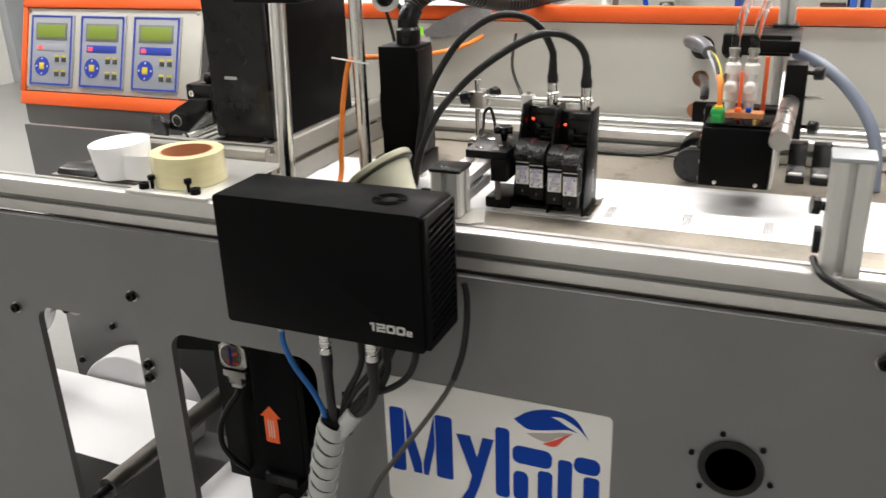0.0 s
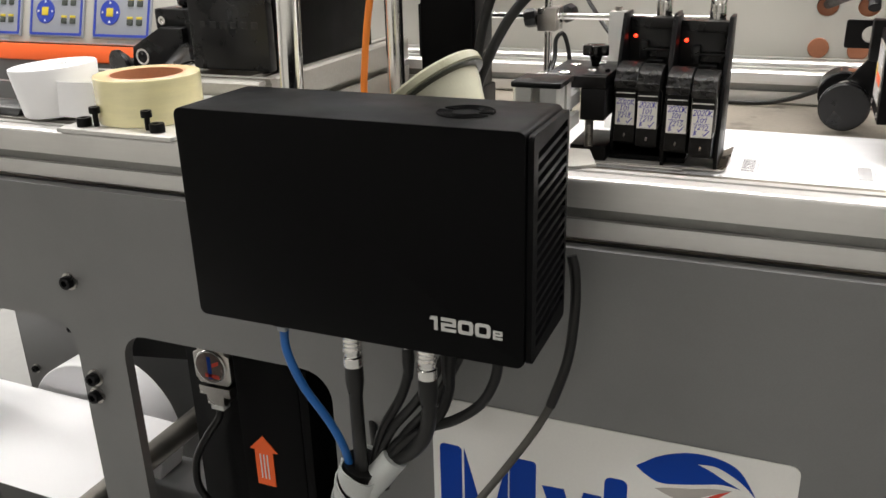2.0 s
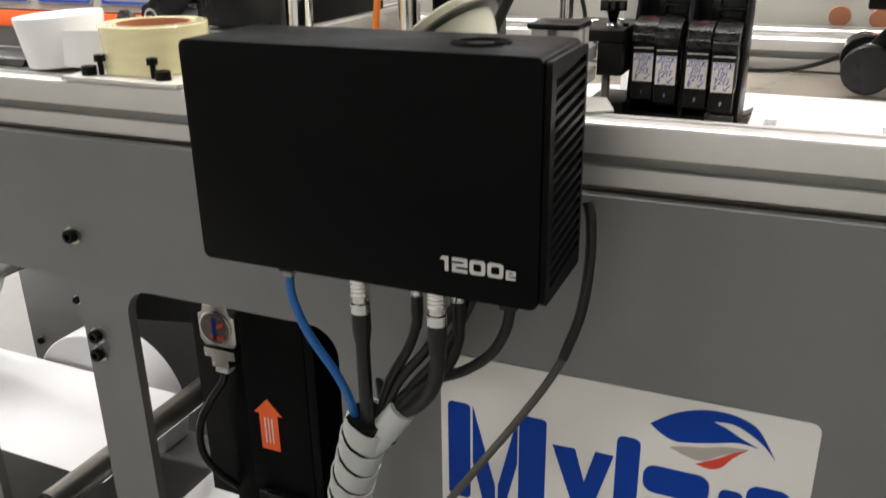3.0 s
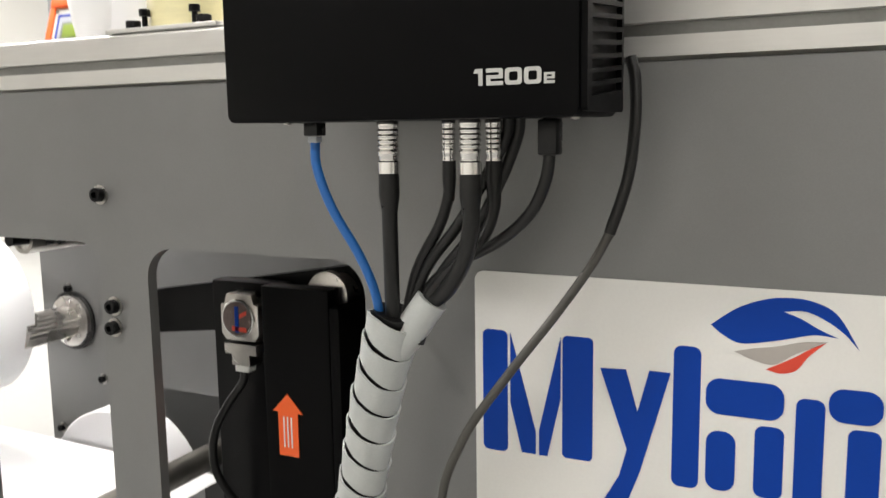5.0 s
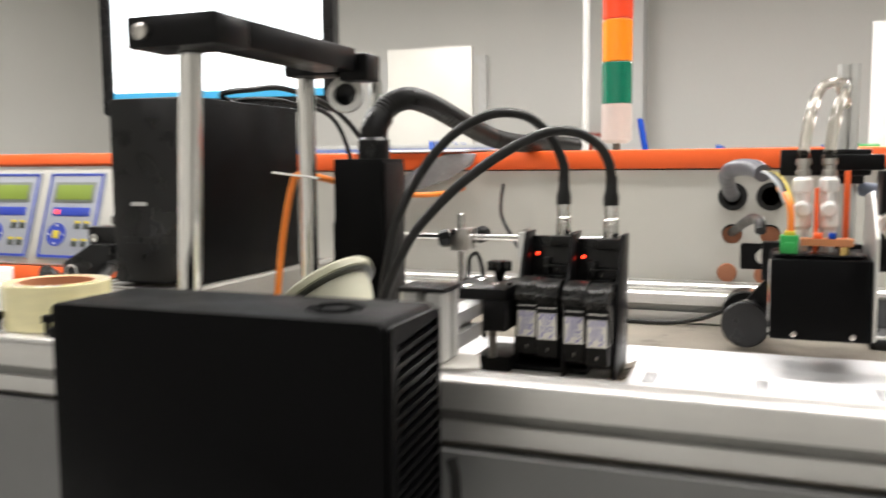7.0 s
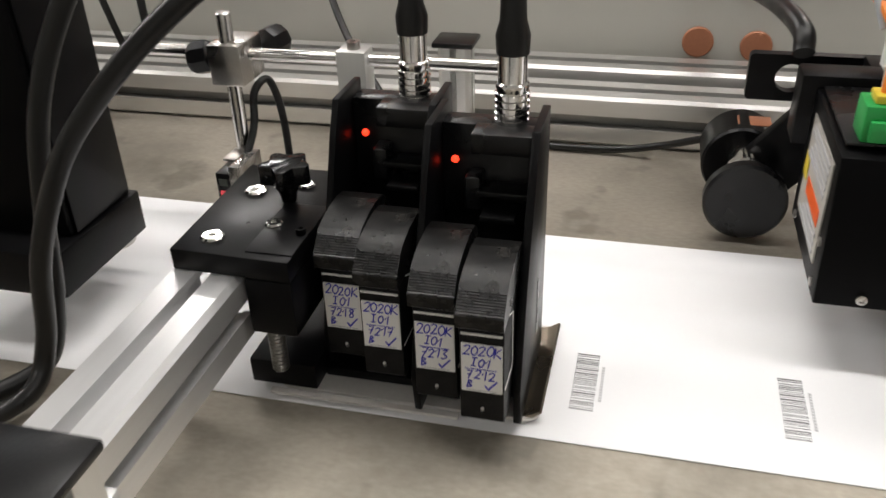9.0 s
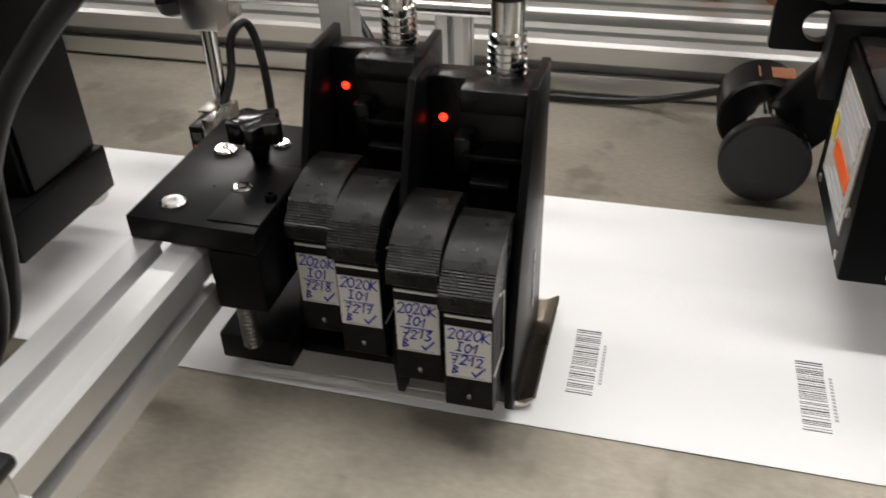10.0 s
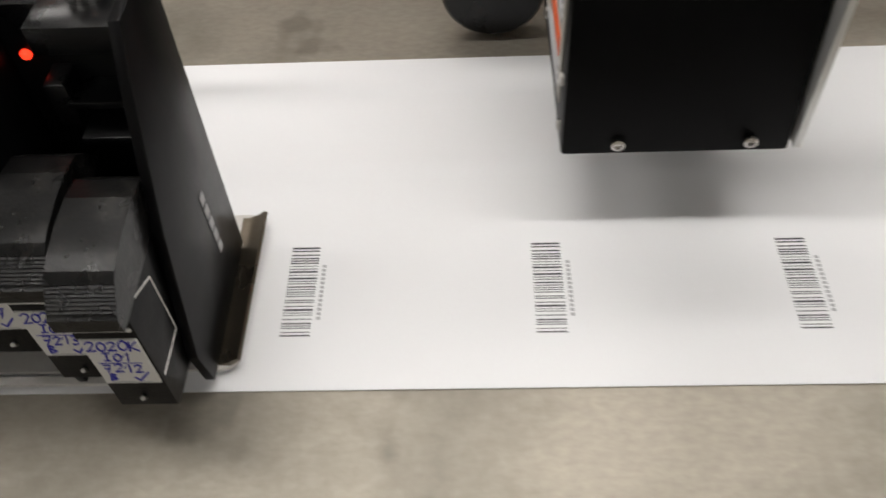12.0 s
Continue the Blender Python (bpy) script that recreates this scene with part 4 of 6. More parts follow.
def head_mount():
    t = thing("head_mount", (0.225, 0.29, 0.94), "black anodised head mount plate with a star knob", "mount", "")
    part("plate", prism([(0.199, 0.243), (0.264, 0.241), (0.264, 0.345), (0.197, 0.345)], "z", 0.984, 0.996, bev=0.0008), BLACK_ANO, t)
    part("block", box(0.2385, 0.2638, 0.2415, 0.335, 0.951, 0.9835, 0.001), BLACK_ANO, t)
    part("slide_plate", box(0.2385, 0.2638, 0.247, 0.30, 0.9962, 0.9968, 0.0002), BLACK_ANO, t)
    part("lead_screw", sweep([(0.2465, 0.2515, 0.9205 + 0.0012 * k) for k in range(27)], 0.0040, 12, 1, rib=0.0008), DARK_STEEL, t)
    for sx, sy in ((0.216, 0.257), (0.216, 0.310), (0.242, 0.276), (0.242, 0.322)):
        r = 0.0062 if sx < 0.23 else 0.0048
        part("screw", lathe([(r, 0), (r, 0.0012), (r * 0.8, 0.0022), (r * 0.35, 0.0022), (r * 0.3, 0.001), (0, 0.001)], (sx, sy, 0.996), (0, 0, 1), 20), CHROME, t, "shiny steel screw")
    part("set_screw", lathe([(0.0028, 0), (0.0028, 0.003), (0.0015, 0.003), (0.0014, 0.001), (0, 0.001)], (0.2600, 0.2690, 0.997), (0, 0, 1), 12), BLACK_ANO, t)
    kx, ky = 0.2390, 0.304
    part("knob_stem", lathe([(0.0042, 0), (0.0048, 0.004), (0.0075, 0.012), (0.0095, 0.016)], (kx, ky, 0.9965), (0, 0, 1), 20), BLACK_GLOSS, t)
    lobes = []
    for k in range(48):
        a = 2 * math.pi * k / 48
        r = 0.0122 + 0.0024 * math.cos(5 * a + 0.6)
        lobes.append((kx + r * math.cos(a), ky + r * math.sin(a)))
    part("knob_head", prism(lobes, "z", 1.0085, 1.0195, bev=0.0022), BLACK_GLOSS, t, "glossy black star knob")


head_mount()


def profile_bar(name, axis, a0, a1, u0, v0, w, h, mat_, t, s=0.0082):
    pts = [(u0 + a, v0 + b) for a, b in slot_profile(w, h, s=s)]
    return part(name, prism(pts, axis, a0, a1), mat_, t)


def support_arm():
    t = thing("support_arm", (0.235, 0.09, 0.957), "silver aluminium profile arm on a short capped post", "support arm")
    profile_bar("arm", "y", 0.0885, 0.2475, 0.196, 0.9435, 0.0405, 0.0405, ALU_Y, t)
    part("arm_cap", box(0.1965, 0.2255, 0.0845, 0.0884, 0.944, 0.9835, 0.0012), BLACK_PL, t, "black plastic end cap")
    profile_bar("post", "z", 0.9616, 1.0195, 0.2275, 0.0465, 0.0405, 0.0405, ALU_Z, t)
    part("post_cap", box(0.2265, 0.2695, 0.0455, 0.088, 1.0196, 1.0245, 0.0015), BLACK_PL, t, "black plastic top cap")
    part("foot_plate", prism([(0.222, 0.036), (0.284, 0.036), (0.300, 0.048), (0.284, 0.093), (0.222, 0.093)], "z", 0.9575, 0.9598, bev=0.0005), DULL_ALU, t)
    part("bracket", box(0.2368, 0.2565, 0.0872, 0.102, 0.950, 0.985, 0.0015), ALU_Y, t)


support_arm()

# ---- sensor on rods ----
def sensor_stand():
    t = thing("sensor_stand", (0.262, 0.44, 0.9), "small sensor hung from thin steel rods", "sensor stand")
    part("holder", box(0.226, 0.246, 0.424, 0.442, 0.8998, 1.042, 0.001), ALU_Z, t)
    part("cap_screw", lathe([(0.0045, 0), (0.0045, 0.005), (0.002, 0.005), (0.002, 0.002), (0, 0.002)], (0.236, 0.433, 1.042), (0, 0, 1), 16), STEEL, t)
    part("cross_rod", rod((0.066, 0.433, 1.0345), (0.345, 0.433, 1.0345), 0.0042, 16, 0.0006), CHROME, t)
    part("cross_block", box(0.14, 0.164, 0.4125, 0.447, 1.018, 1.046, 0.0015), STEEL, t)
    for kx, ky, d in ((0.139, 0.43, (-1, -0.2, -0.15)), (0.163, 0.448, (0.5, 1, 0.2))):
        part("knob", lathe([(0.004, 0), (0.008, 0.003), (0.0115, 0.006), (0.0115, 0.016), (0.009, 0.02), (0, 0.02)], (kx, ky, 1.034), d, 8), BLACK_PL, t, "black grip knob")
    part("down_rod", rod((0.152, 0.421, 0.966), (0.152, 0.421, 1.066), 0.005, 16, 0.0006), CHROME, t)
    part("bracket", box(0.157, 0.166, 0.385, 0.418, 0.948, 0.972, 0.0008), STEEL, t)
    part("bracket_lip", box(0.143, 0.1575, 0.405, 0.425, 0.966, 0.968, 0.0004), STEEL, t)
    sensor = part("sensor", box(0.145, 0.1565, 0.388, 0.41, 0.944, 0.965, 0.0008), BLACK_PL, t, "tiny black sensor with a red lamp")
    part("window", box(0.1475, 0.1535, 0.3872, 0.389, 0.956, 0.961), KEY_DARK, sensor)
    part("lamp", box(0.1475, 0.1535, 0.3872, 0.389, 0.948, 0.952), LED_RED_DIM, sensor)


sensor_stand()
cable("black_cable", [(0.159, 0.405, 0.965), (0.160, 0.425, 0.985), (0.158, 0.436, 1.005), (0.162, 0.447, 1.012), (0.167, 0.449, 1.006), (0.173, 0.446, 0.985), (0.177, 0.44, 0.95), (0.18, 0.43, 0.904)], 0.0028, RUBBER, "thin black sensor cable in a loop", "head cables")
cable("black_cable", [(0.115, 0.735, 1.095), (0.125, 0.69, 1.075), (0.15, 0.61, 1.05), (0.19, 0.54, 1.02), (0.23, 0.50, 0.985), (0.26, 0.47, 0.96), (0.27, 0.46, 0.904)], 0.003, RUBBER, "thin black cable sagging from the cabinet", "head cables")
cable("black_cable", [(0.27, 0.61, 0.9034), (0.34, 0.612, 0.9034), (0.40, 0.612, 0.9045), (0.44, 0.605, 0.914), (0.475, 0.585, 0.932), (0.495, 0.565, 0.945)], 0.0032, RUBBER, "thin black cable lying on the deck", "head cables")


def short_post():
    t = thing("short_post", (0.285, 0.56, 0.9), "short silver profile post with black cap", "post")
    profile_bar("profile", "z", 0.8998, 1.008, 0.262, 0.548, 0.025, 0.025, ALU_Z, t, 0.005)
    part("cap", box(0.258, 0.291, 0.545, 0.576, 1.0082, 1.0125, 0.0012), BLACK_PL, t)


short_post()

# ---- scanner tower ----
def scanner():
    t = thing("camera_housing", (0.08, 0.35, 0.91), "tall matt black inspection housing over the paper", "machine housing")
    part("body", box(0.038, 0.101, 0.290, 0.354, 0.965, 1.135, 0.0015), BLACK, t)
    part("side_plate", box(0.1012, 0.1035, 0.294, 0.350, 0.966, 1.13, 0.0008), BLACK_ANO, t)
    part("base", box(0.034, 0.106, 0.268, 0.356, 0.936, 0.9648, 0.0015), BLACK_ANO, t)
    part("back_bracket", box(0.036, 0.062, 0.3542, 0.380, 1.0, 1.06, 0.001), BLACK_ANO, t)
    part("hose_socket", lathe([(0.019, 0), (0.019, 0.022), (0.016, 0.026), (0.016, 0.038)], (0.075, 0.325, 1.135), (0, 0, 1), 24), BLACK_PL, t)
    part("latch", box(0.031, 0.0378, 0.30, 0.312, 1.0, 1.06, 0.001), BLACK_PL, t)
    part("steel_post", rod((0.049, 0.388, 0.9), (0.049, 0.388, 1.235), 0.008, 20, 0.001), CHROME, t, "thin polished steel post")
    part("post_foot", lathe([(0.018, 0), (0.018, 0.008), (0.016, 0.01), (0.008, 0.01)], (0.049, 0.388, 0.9008), (0, 0, 1), 24), STEEL, t)


scanner()
hose_line = [(0.075, 0.325, 1.166), (0.077, 0.33, 1.18), (0.088, 0.346, 1.201), (0.103, 0.375, 1.210), (0.115, 0.43, 1.202), (0.126, 0.50, 1.186), (0.138, 0.60, 1.168), (0.152, 0.69, 1.162), (0.165, 0.78, 1.1628), (0.178, 0.86, 1.1628), (0.19, 0.95, 1.1628)]
hose = thing("corrugated_hose", hose_line[0], "black corrugated hose from the inspection housing", "hose")
part("tube", sweep(hose_line, 0.0125, 16, 14, rib=0.0020), RUBBER, hose)
part("cuff", sweep([hose_line[0], (0.0765, 0.328, 1.177), (0.08, 0.336, 1.187)], 0.0162, 18, 4), BLACK_PL, hose, "smooth black hose cuff")


# ---- posts and top arm ----
def post_frame():
    t = thing("post_frame", (0.03, 0.03, 0.957), "two polished steel posts with a black top arm", "post frame")
    for px, py in ((0.032, 0.036), (0.012, 0.275)):
        z0 = 0.957 if py < 0.06 else 0.8998
        part("post", rod((px - (0.012 if py < 0.06 else 0), py, z0), (px, py, 1.229), 0.0105, 28, 0.001), CHROME, t)
        part("collar", lathe([(0.0155, 0), (0.0155, 0.022), (0.0135, 0.024), (0.0105, 0.024)], (px - (0.012 if py < 0.06 else 0), py, z0), (0, 0, 1), 24), BLACK_ANO, t)
    part("top_block", box(-0.008, 0.085, 0.0, 0.05, 1.229, 1.256, 0.002), BLACK_ANO, t)
    part("thumb_nut", lathe([(0.0075, 0), (0.0075, 0.004), (0.005, 0.005), (0, 0.005)], (0.009, 0.0, 1.243), (0, -1, 0), 20), STEEL, t)
    arm = prism([(0.04, 0.05), (0.085, 0.05), (0.09, 0.25), (0.04, 0.25)], "z", 1.231, 1.256, bev=0.002)
    part("arm", arm, BLACK_ANO, t)
    part("rear_block", box(-0.004, 0.064, 0.252, 0.292, 1.229, 1.254, 0.003), BLACK_ANO, t)
    part("rear_clamp", box(0.0642, 0.1, 0.256, 0.292, 1.222, 1.252, 0.003), BLACK_ANO, t)
    cam_ = part("lamp_ring", lathe([(0.0205, 0), (0.0205, 0.012), (0.0135, 0.013), (0.0125, 0.004), (0.0125, 0)], (0.06, 0.286, 1.208), (0.25, -1, 0.1), 32), WHITE_PL, t, "white ring round a black lens")
    part("lens", lathe([(0.0125, -0.02), (0.0125, 0.008), (0.009, 0.006), (0, 0.004)], (0.06, 0.286, 1.208), (0.25, -1, 0.1), 28), BLACK_PL, cam_)


post_frame()


cable("orange_cable", [(0.0, 0.265, 1.115), (-0.006, 0.262, 1.09), (-0.014, 0.258, 1.04), (-0.02, 0.255, 0.98), (-0.022, 0.252, 0.935), (-0.02, 0.22, 0.905)], 0.0042, ORANGE_CABLE, "orange cable tied to the steel post", "orange cables")
cable("orange_cable", [(0.0, 0.265, 1.115), (0.004, 0.29, 1.117), (0.012, 0.42, 1.098), (0.024, 0.55, 1.085), (0.036, 0.66, 1.083), (0.045, 0.735, 1.09)], 0.0042, ORANGE_CABLE, "orange cable running back to the cabinet", "orange cables")
solo("cable_tie", rod((-0.028, 0.262, 1.12), (0.035, 0.262, 1.113), 0.0013, 8), WHITE_PL, (0.0, 0.262, 1.116), "white plastic cable tie round post and cable", "cable tie")

# ---- computer case on its beams ----
def computer():
    t = thing("computer_case", (-0.205, 0.39, 0.979), "slim black upright computer case", "computer")
    part("case", box(-0.262, -0.147, 0.272, 0.525, 0.979, 1.214, 0.002), BLACK, t)
    front = part("front_panel", box(-0.262, -0.147, 0.257, 0.2715, 0.981, 1.213, 0.003), BLACK_PL, t, "black plastic front panel")
    part("name_bar", box(-0.232, -0.208, 0.2563, 0.2575, 1.079, 1.084), INK_PALE, front)
    for k in range(6):
        part("socket", box(-0.245 + k * 0.015, -0.236 + k * 0.015, 0.2562, 0.2572, 1.032, 1.04, 0.0004), RUBBER, front)
    for k in range(7):
        part("side_rivet", lathe([(0.002, 0), (0.0012, 0.0006), (0, 0.0006)], (-0.147, 0.30 + 0.035 * k, 1.207), (1, 0, 0), 8), BLACK_ANO, t)


computer()


def beam_frame():
    t = thing("beam_frame", (-0.2, 0.4, 0.9), "dull aluminium beam frame under the computer", "beam frame")
    part("front_beam", prism([(0.205 + a, 0.8998 + b) for a, b in slot_profile(0.04, 0.0785)], "x", -0.42, -0.132), DULL_ALU, t)
    part("side_beam", prism([(-0.172 + a, 0.8998 + b) for a, b in slot_profile(0.04, 0.0785)], "y", 0.2455, 0.62), DULL_ALU, t)
    part("side_beam", prism([(-0.30 + a, 0.8998 + b) for a, b in slot_profile(0.04, 0.0785)], "y", 0.2455, 0.62), DULL_ALU, t)


beam_frame()


def case_cables():
    cable("black_cable", [(-0.18, 0.40, 1.216), (-0.17, 0.37, 1.225), (-0.15, 0.40, 1.232), (-0.12, 0.46, 1.236), (-0.08, 0.55, 1.2), (-0.05, 0.62, 1.1), (-0.05, 0.64, 0.96)], 0.004, RUBBER, "black cable lying over the computer case", "computer cables")
    cable("black_cable", [(-0.2, 0.43, 1.216), (-0.17, 0.43, 1.222), (-0.14, 0.5, 1.22), (-0.1, 0.58, 1.18), (-0.08, 0.64, 0.96)], 0.0035, RUBBER, "black cable lying over the computer case", "computer cables")
    cable("black_cable", [(-0.42, 0.55, 1.2), (-0.425, 0.5, 1.12), (-0.42, 0.46, 1.06), (-0.418, 0.44, 1.03)], 0.0032, RUBBER, "black cable running down to the side clamp", "computer cables")


case_cables()


def side_clamp():
    t = thing("side_clamp", (-0.40, 0.40, 0.9), "black swivel clamp with knobs on a short steel post", "clamp")
    part("post", rod((-0.372, 0.405, 0.8998), (-0.372, 0.405, 1.052), 0.0065, 16, 0.0008), CHROME, t)
    part("upper_jaw", box(-0.412, -0.345, 0.37, 0.418, 1.012, 1.042, 0.004), BLACK_PL, t)
    part("jaw_knob", lathe([(0.006, 0), (0.011, 0.003), (0.0125, 0.006), (0.0125, 0.014), (0.009, 0.018), (0, 0.018)], (-0.372, 0.394, 1.042), (0, 0, 1), 10), BLACK_PL, t)
    part("lower_jaw", prism([(-0.448, 0.958), (-0.405, 0.954), (-0.352, 0.998), (-0.352, 1.018), (-0.392, 1.018), (-0.444, 0.99)], "y", 0.352, 0.392, bev=0.003), BLACK_PL, t)
    part("side_block", box(-0.352, -0.318, 0.36, 0.40, 0.972, 1.03, 0.003), BLACK_PL, t)
    part("round_foot", lathe([(0.0255, 0), (0.0255, 0.006), (0.016, 0.016), (0.009, 0.02), (0.009, 0.03)], (-0.468, 0.345, 0.960), (0.35, 1, 0.1), 32), BLACK_PL, t, "round black press foot")
    part("chrome_ring", lathe([(0.0085, 0), (0.0115, 0.0), (0.0115, 0.004), (0.0085, 0.004), (0.0085, 0)], (-0.424, 0.352, 0.977), (0, -1, 0), 24), CHROME, t)
    part("chrome_bolt", lathe([(0.006, 0), (0.006, 0.006), (0.003, 0.006), (0.003, 0.003), (0, 0.003)], (-0.395, 0.37, 1.026), (0, -1, 0), 16), CHROME, t)
    part("lever", rod((-0.345, 0.40, 0.972), (-0.398, 0.338, 0.950), 0.0055, 12, 0.001), STEEL, t)
    part("lever_end", lathe([(0.0085, 0), (0.0085, 0.004), (0.007, 0.005), (0, 0.005)], (-0.398, 0.338, 0.950), (-0.3, -1, -0.1), 20), CHROME, t)


side_clamp()

# ---- rolls and the screwed plate on the front rail ----
def roll_plate():
    t = thing("roll_plate", (-0.18, 0.08, 0.957), "flat aluminium plate with black cap screws on the rail", "plate")
    part("plate", prism([(-0.247, 0.011), (-0.103, 0.011), (-0.098, 0.03), (-0.098, 0.2), (-0.247, 0.2)], "z", 0.9573, 0.9615, bev=0.0006), ALU, t)
    for sx in (-0.211, -0.145):
        part("screw", lathe([(0.0028, 0), (0.0028, 0.013), (0.0055, 0.0132), (0.0055, 0.0195), (0.005, 0.02), (0.0025, 0.02), (0.0025, 0.016), (0, 0.016)], (sx, 0.03, 0.9616), (0, 0, 1), 16), BLACK_ANO, t)
    for sx in (-0.224, -0.131):
        part("screw", lathe([(0.0075, 0), (0.0075, 0.008), (0.007, 0.0088), (0.0035, 0.0088), (0.0035, 0.004), (0, 0.004)], (sx, 0.027, 0.9616), (0, 0, 1), 18), BLACK_ANO, t)


roll_plate()


def tape_roll():
    c = (-0.184, 0.083, 0.9617)
    t = thing("tape_roll", c, "wide roll of clear yellowish packing tape lying flat", "tape roll")
    part("tape", lathe([(0.0395, 0.0003), (0.0535, 0.0), (0.0542, 0.001), (0.0542, 0.0455), (0.0535, 0.0465), (0.0395, 0.0462), (0.0395, 0.0003)], c, (0, 0, 1), 56), TAPE, t)
    part("core", lathe([(0.0365, 0), (0.0393, 0), (0.0393, 0.0462), (0.0365, 0.0462), (0.0365, 0)], c, (0, 0, 1), 48), CARDBOARD, t, "brown cardboard core")


tape_roll()
axis = Vector((-0.05, -0.03, 0.99))
roll = thing("paper_roll", (-0.305, 0.085, 0.958), "white paper tissue roll leaning on the tape roll", "paper roll")
part("roll", lathe([(0.0395, 0.0), (0.0405, 0.002), (0.0462, 0.05), (0.0455, 0.052), (0.016, 0.0515), (0.015, 0.04), (0, 0.04)], (-0.309, 0.083, 0.9605), axis, 48), PAPER, roll)
loose = bmesh.new()
strip = smooth_line([(-0.284, 0.052, 0), (-0.270, 0.051, 0), (-0.255, 0.052, 0), (-0.236, 0.058, 0)], 6)
rows = [[loose.verts.new((p.x, p.y, z)) for p in strip] for z in (0.9625, 0.982, 1.0)]
for a, b in zip(rows, rows[1:]):
    for k in range(len(strip) - 1):
        loose.faces.new((a[k], a[k + 1], b[k + 1], b[k]))
lifted = bmesh.ops.extrude_face_region(loose, geom=loose.faces[:])
for v in lifted["geom"]:
    if isinstance(v, bmesh.types.BMVert):
        v.co.y += 0.001
part("loose_end", loose, PAPER, roll, "loose white paper end against the tape")
solo("side_table", box(-0.44, -0.2475, 0.0562, 0.14, 0.94, 0.9565, 0.001), DARK_STEEL, (-0.34, 0.1, 0.94), "dark steel shelf behind the front rail", "shelf", kind="structure")
solo("brush_strip", prism([(0.058, 0.9566), (0.105, 0.9566), (0.10, 0.966), (0.085, 0.969), (0.064, 0.965)], "x", -0.43, -0.352, bev=0.002), RUBBER, (-0.39, 0.08, 0.957), "black rubber strip lying behind the rail", "rubber strip")


# ---- horn ----
def horn():
    t = thing("lamp_shade", (0.17, 0.045, 0.957), "cream enamel horn-shaped lamp shade with a dark rim", "lamp shade")
    ax = Vector((0.615, -0.152, -0.768)).normalized()
    o = Vector((0.158, 0.0445, 1.0155))
    part("shell", lathe([(0, 0.03), (0.026, 0.024), (0.0385, 0.0), (0.0405, 0.001), (0.0400, 0.008), (0.0380, 0.015), (0.0345, 0.024), (0.0305, 0.036), (0.0275, 0.050), (0.0255, 0.064), (0.0245, 0.073), (0.0225, 0.075), (0, 0.075)], o, ax, 44), CREAM, t)
    part("rim", lathe([(0.039, -0.006), (0.0465, -0.006), (0.0480, -0.004), (0.0480, 0.0015), (0.0465, 0.0030), (0.0410, 0.0032)], o, ax, 44), RIM_OLIVE, t, "dull olive flanged rim")
    part("seal", lathe([(0.0470, 0.0028), (0.0475, 0.0036), (0.0470, 0.0048), (0.0408, 0.0058), (0.0402, 0.0034)], o, ax, 44), RIM_GREEN, t, "dark rubber seal under the rim")


horn()
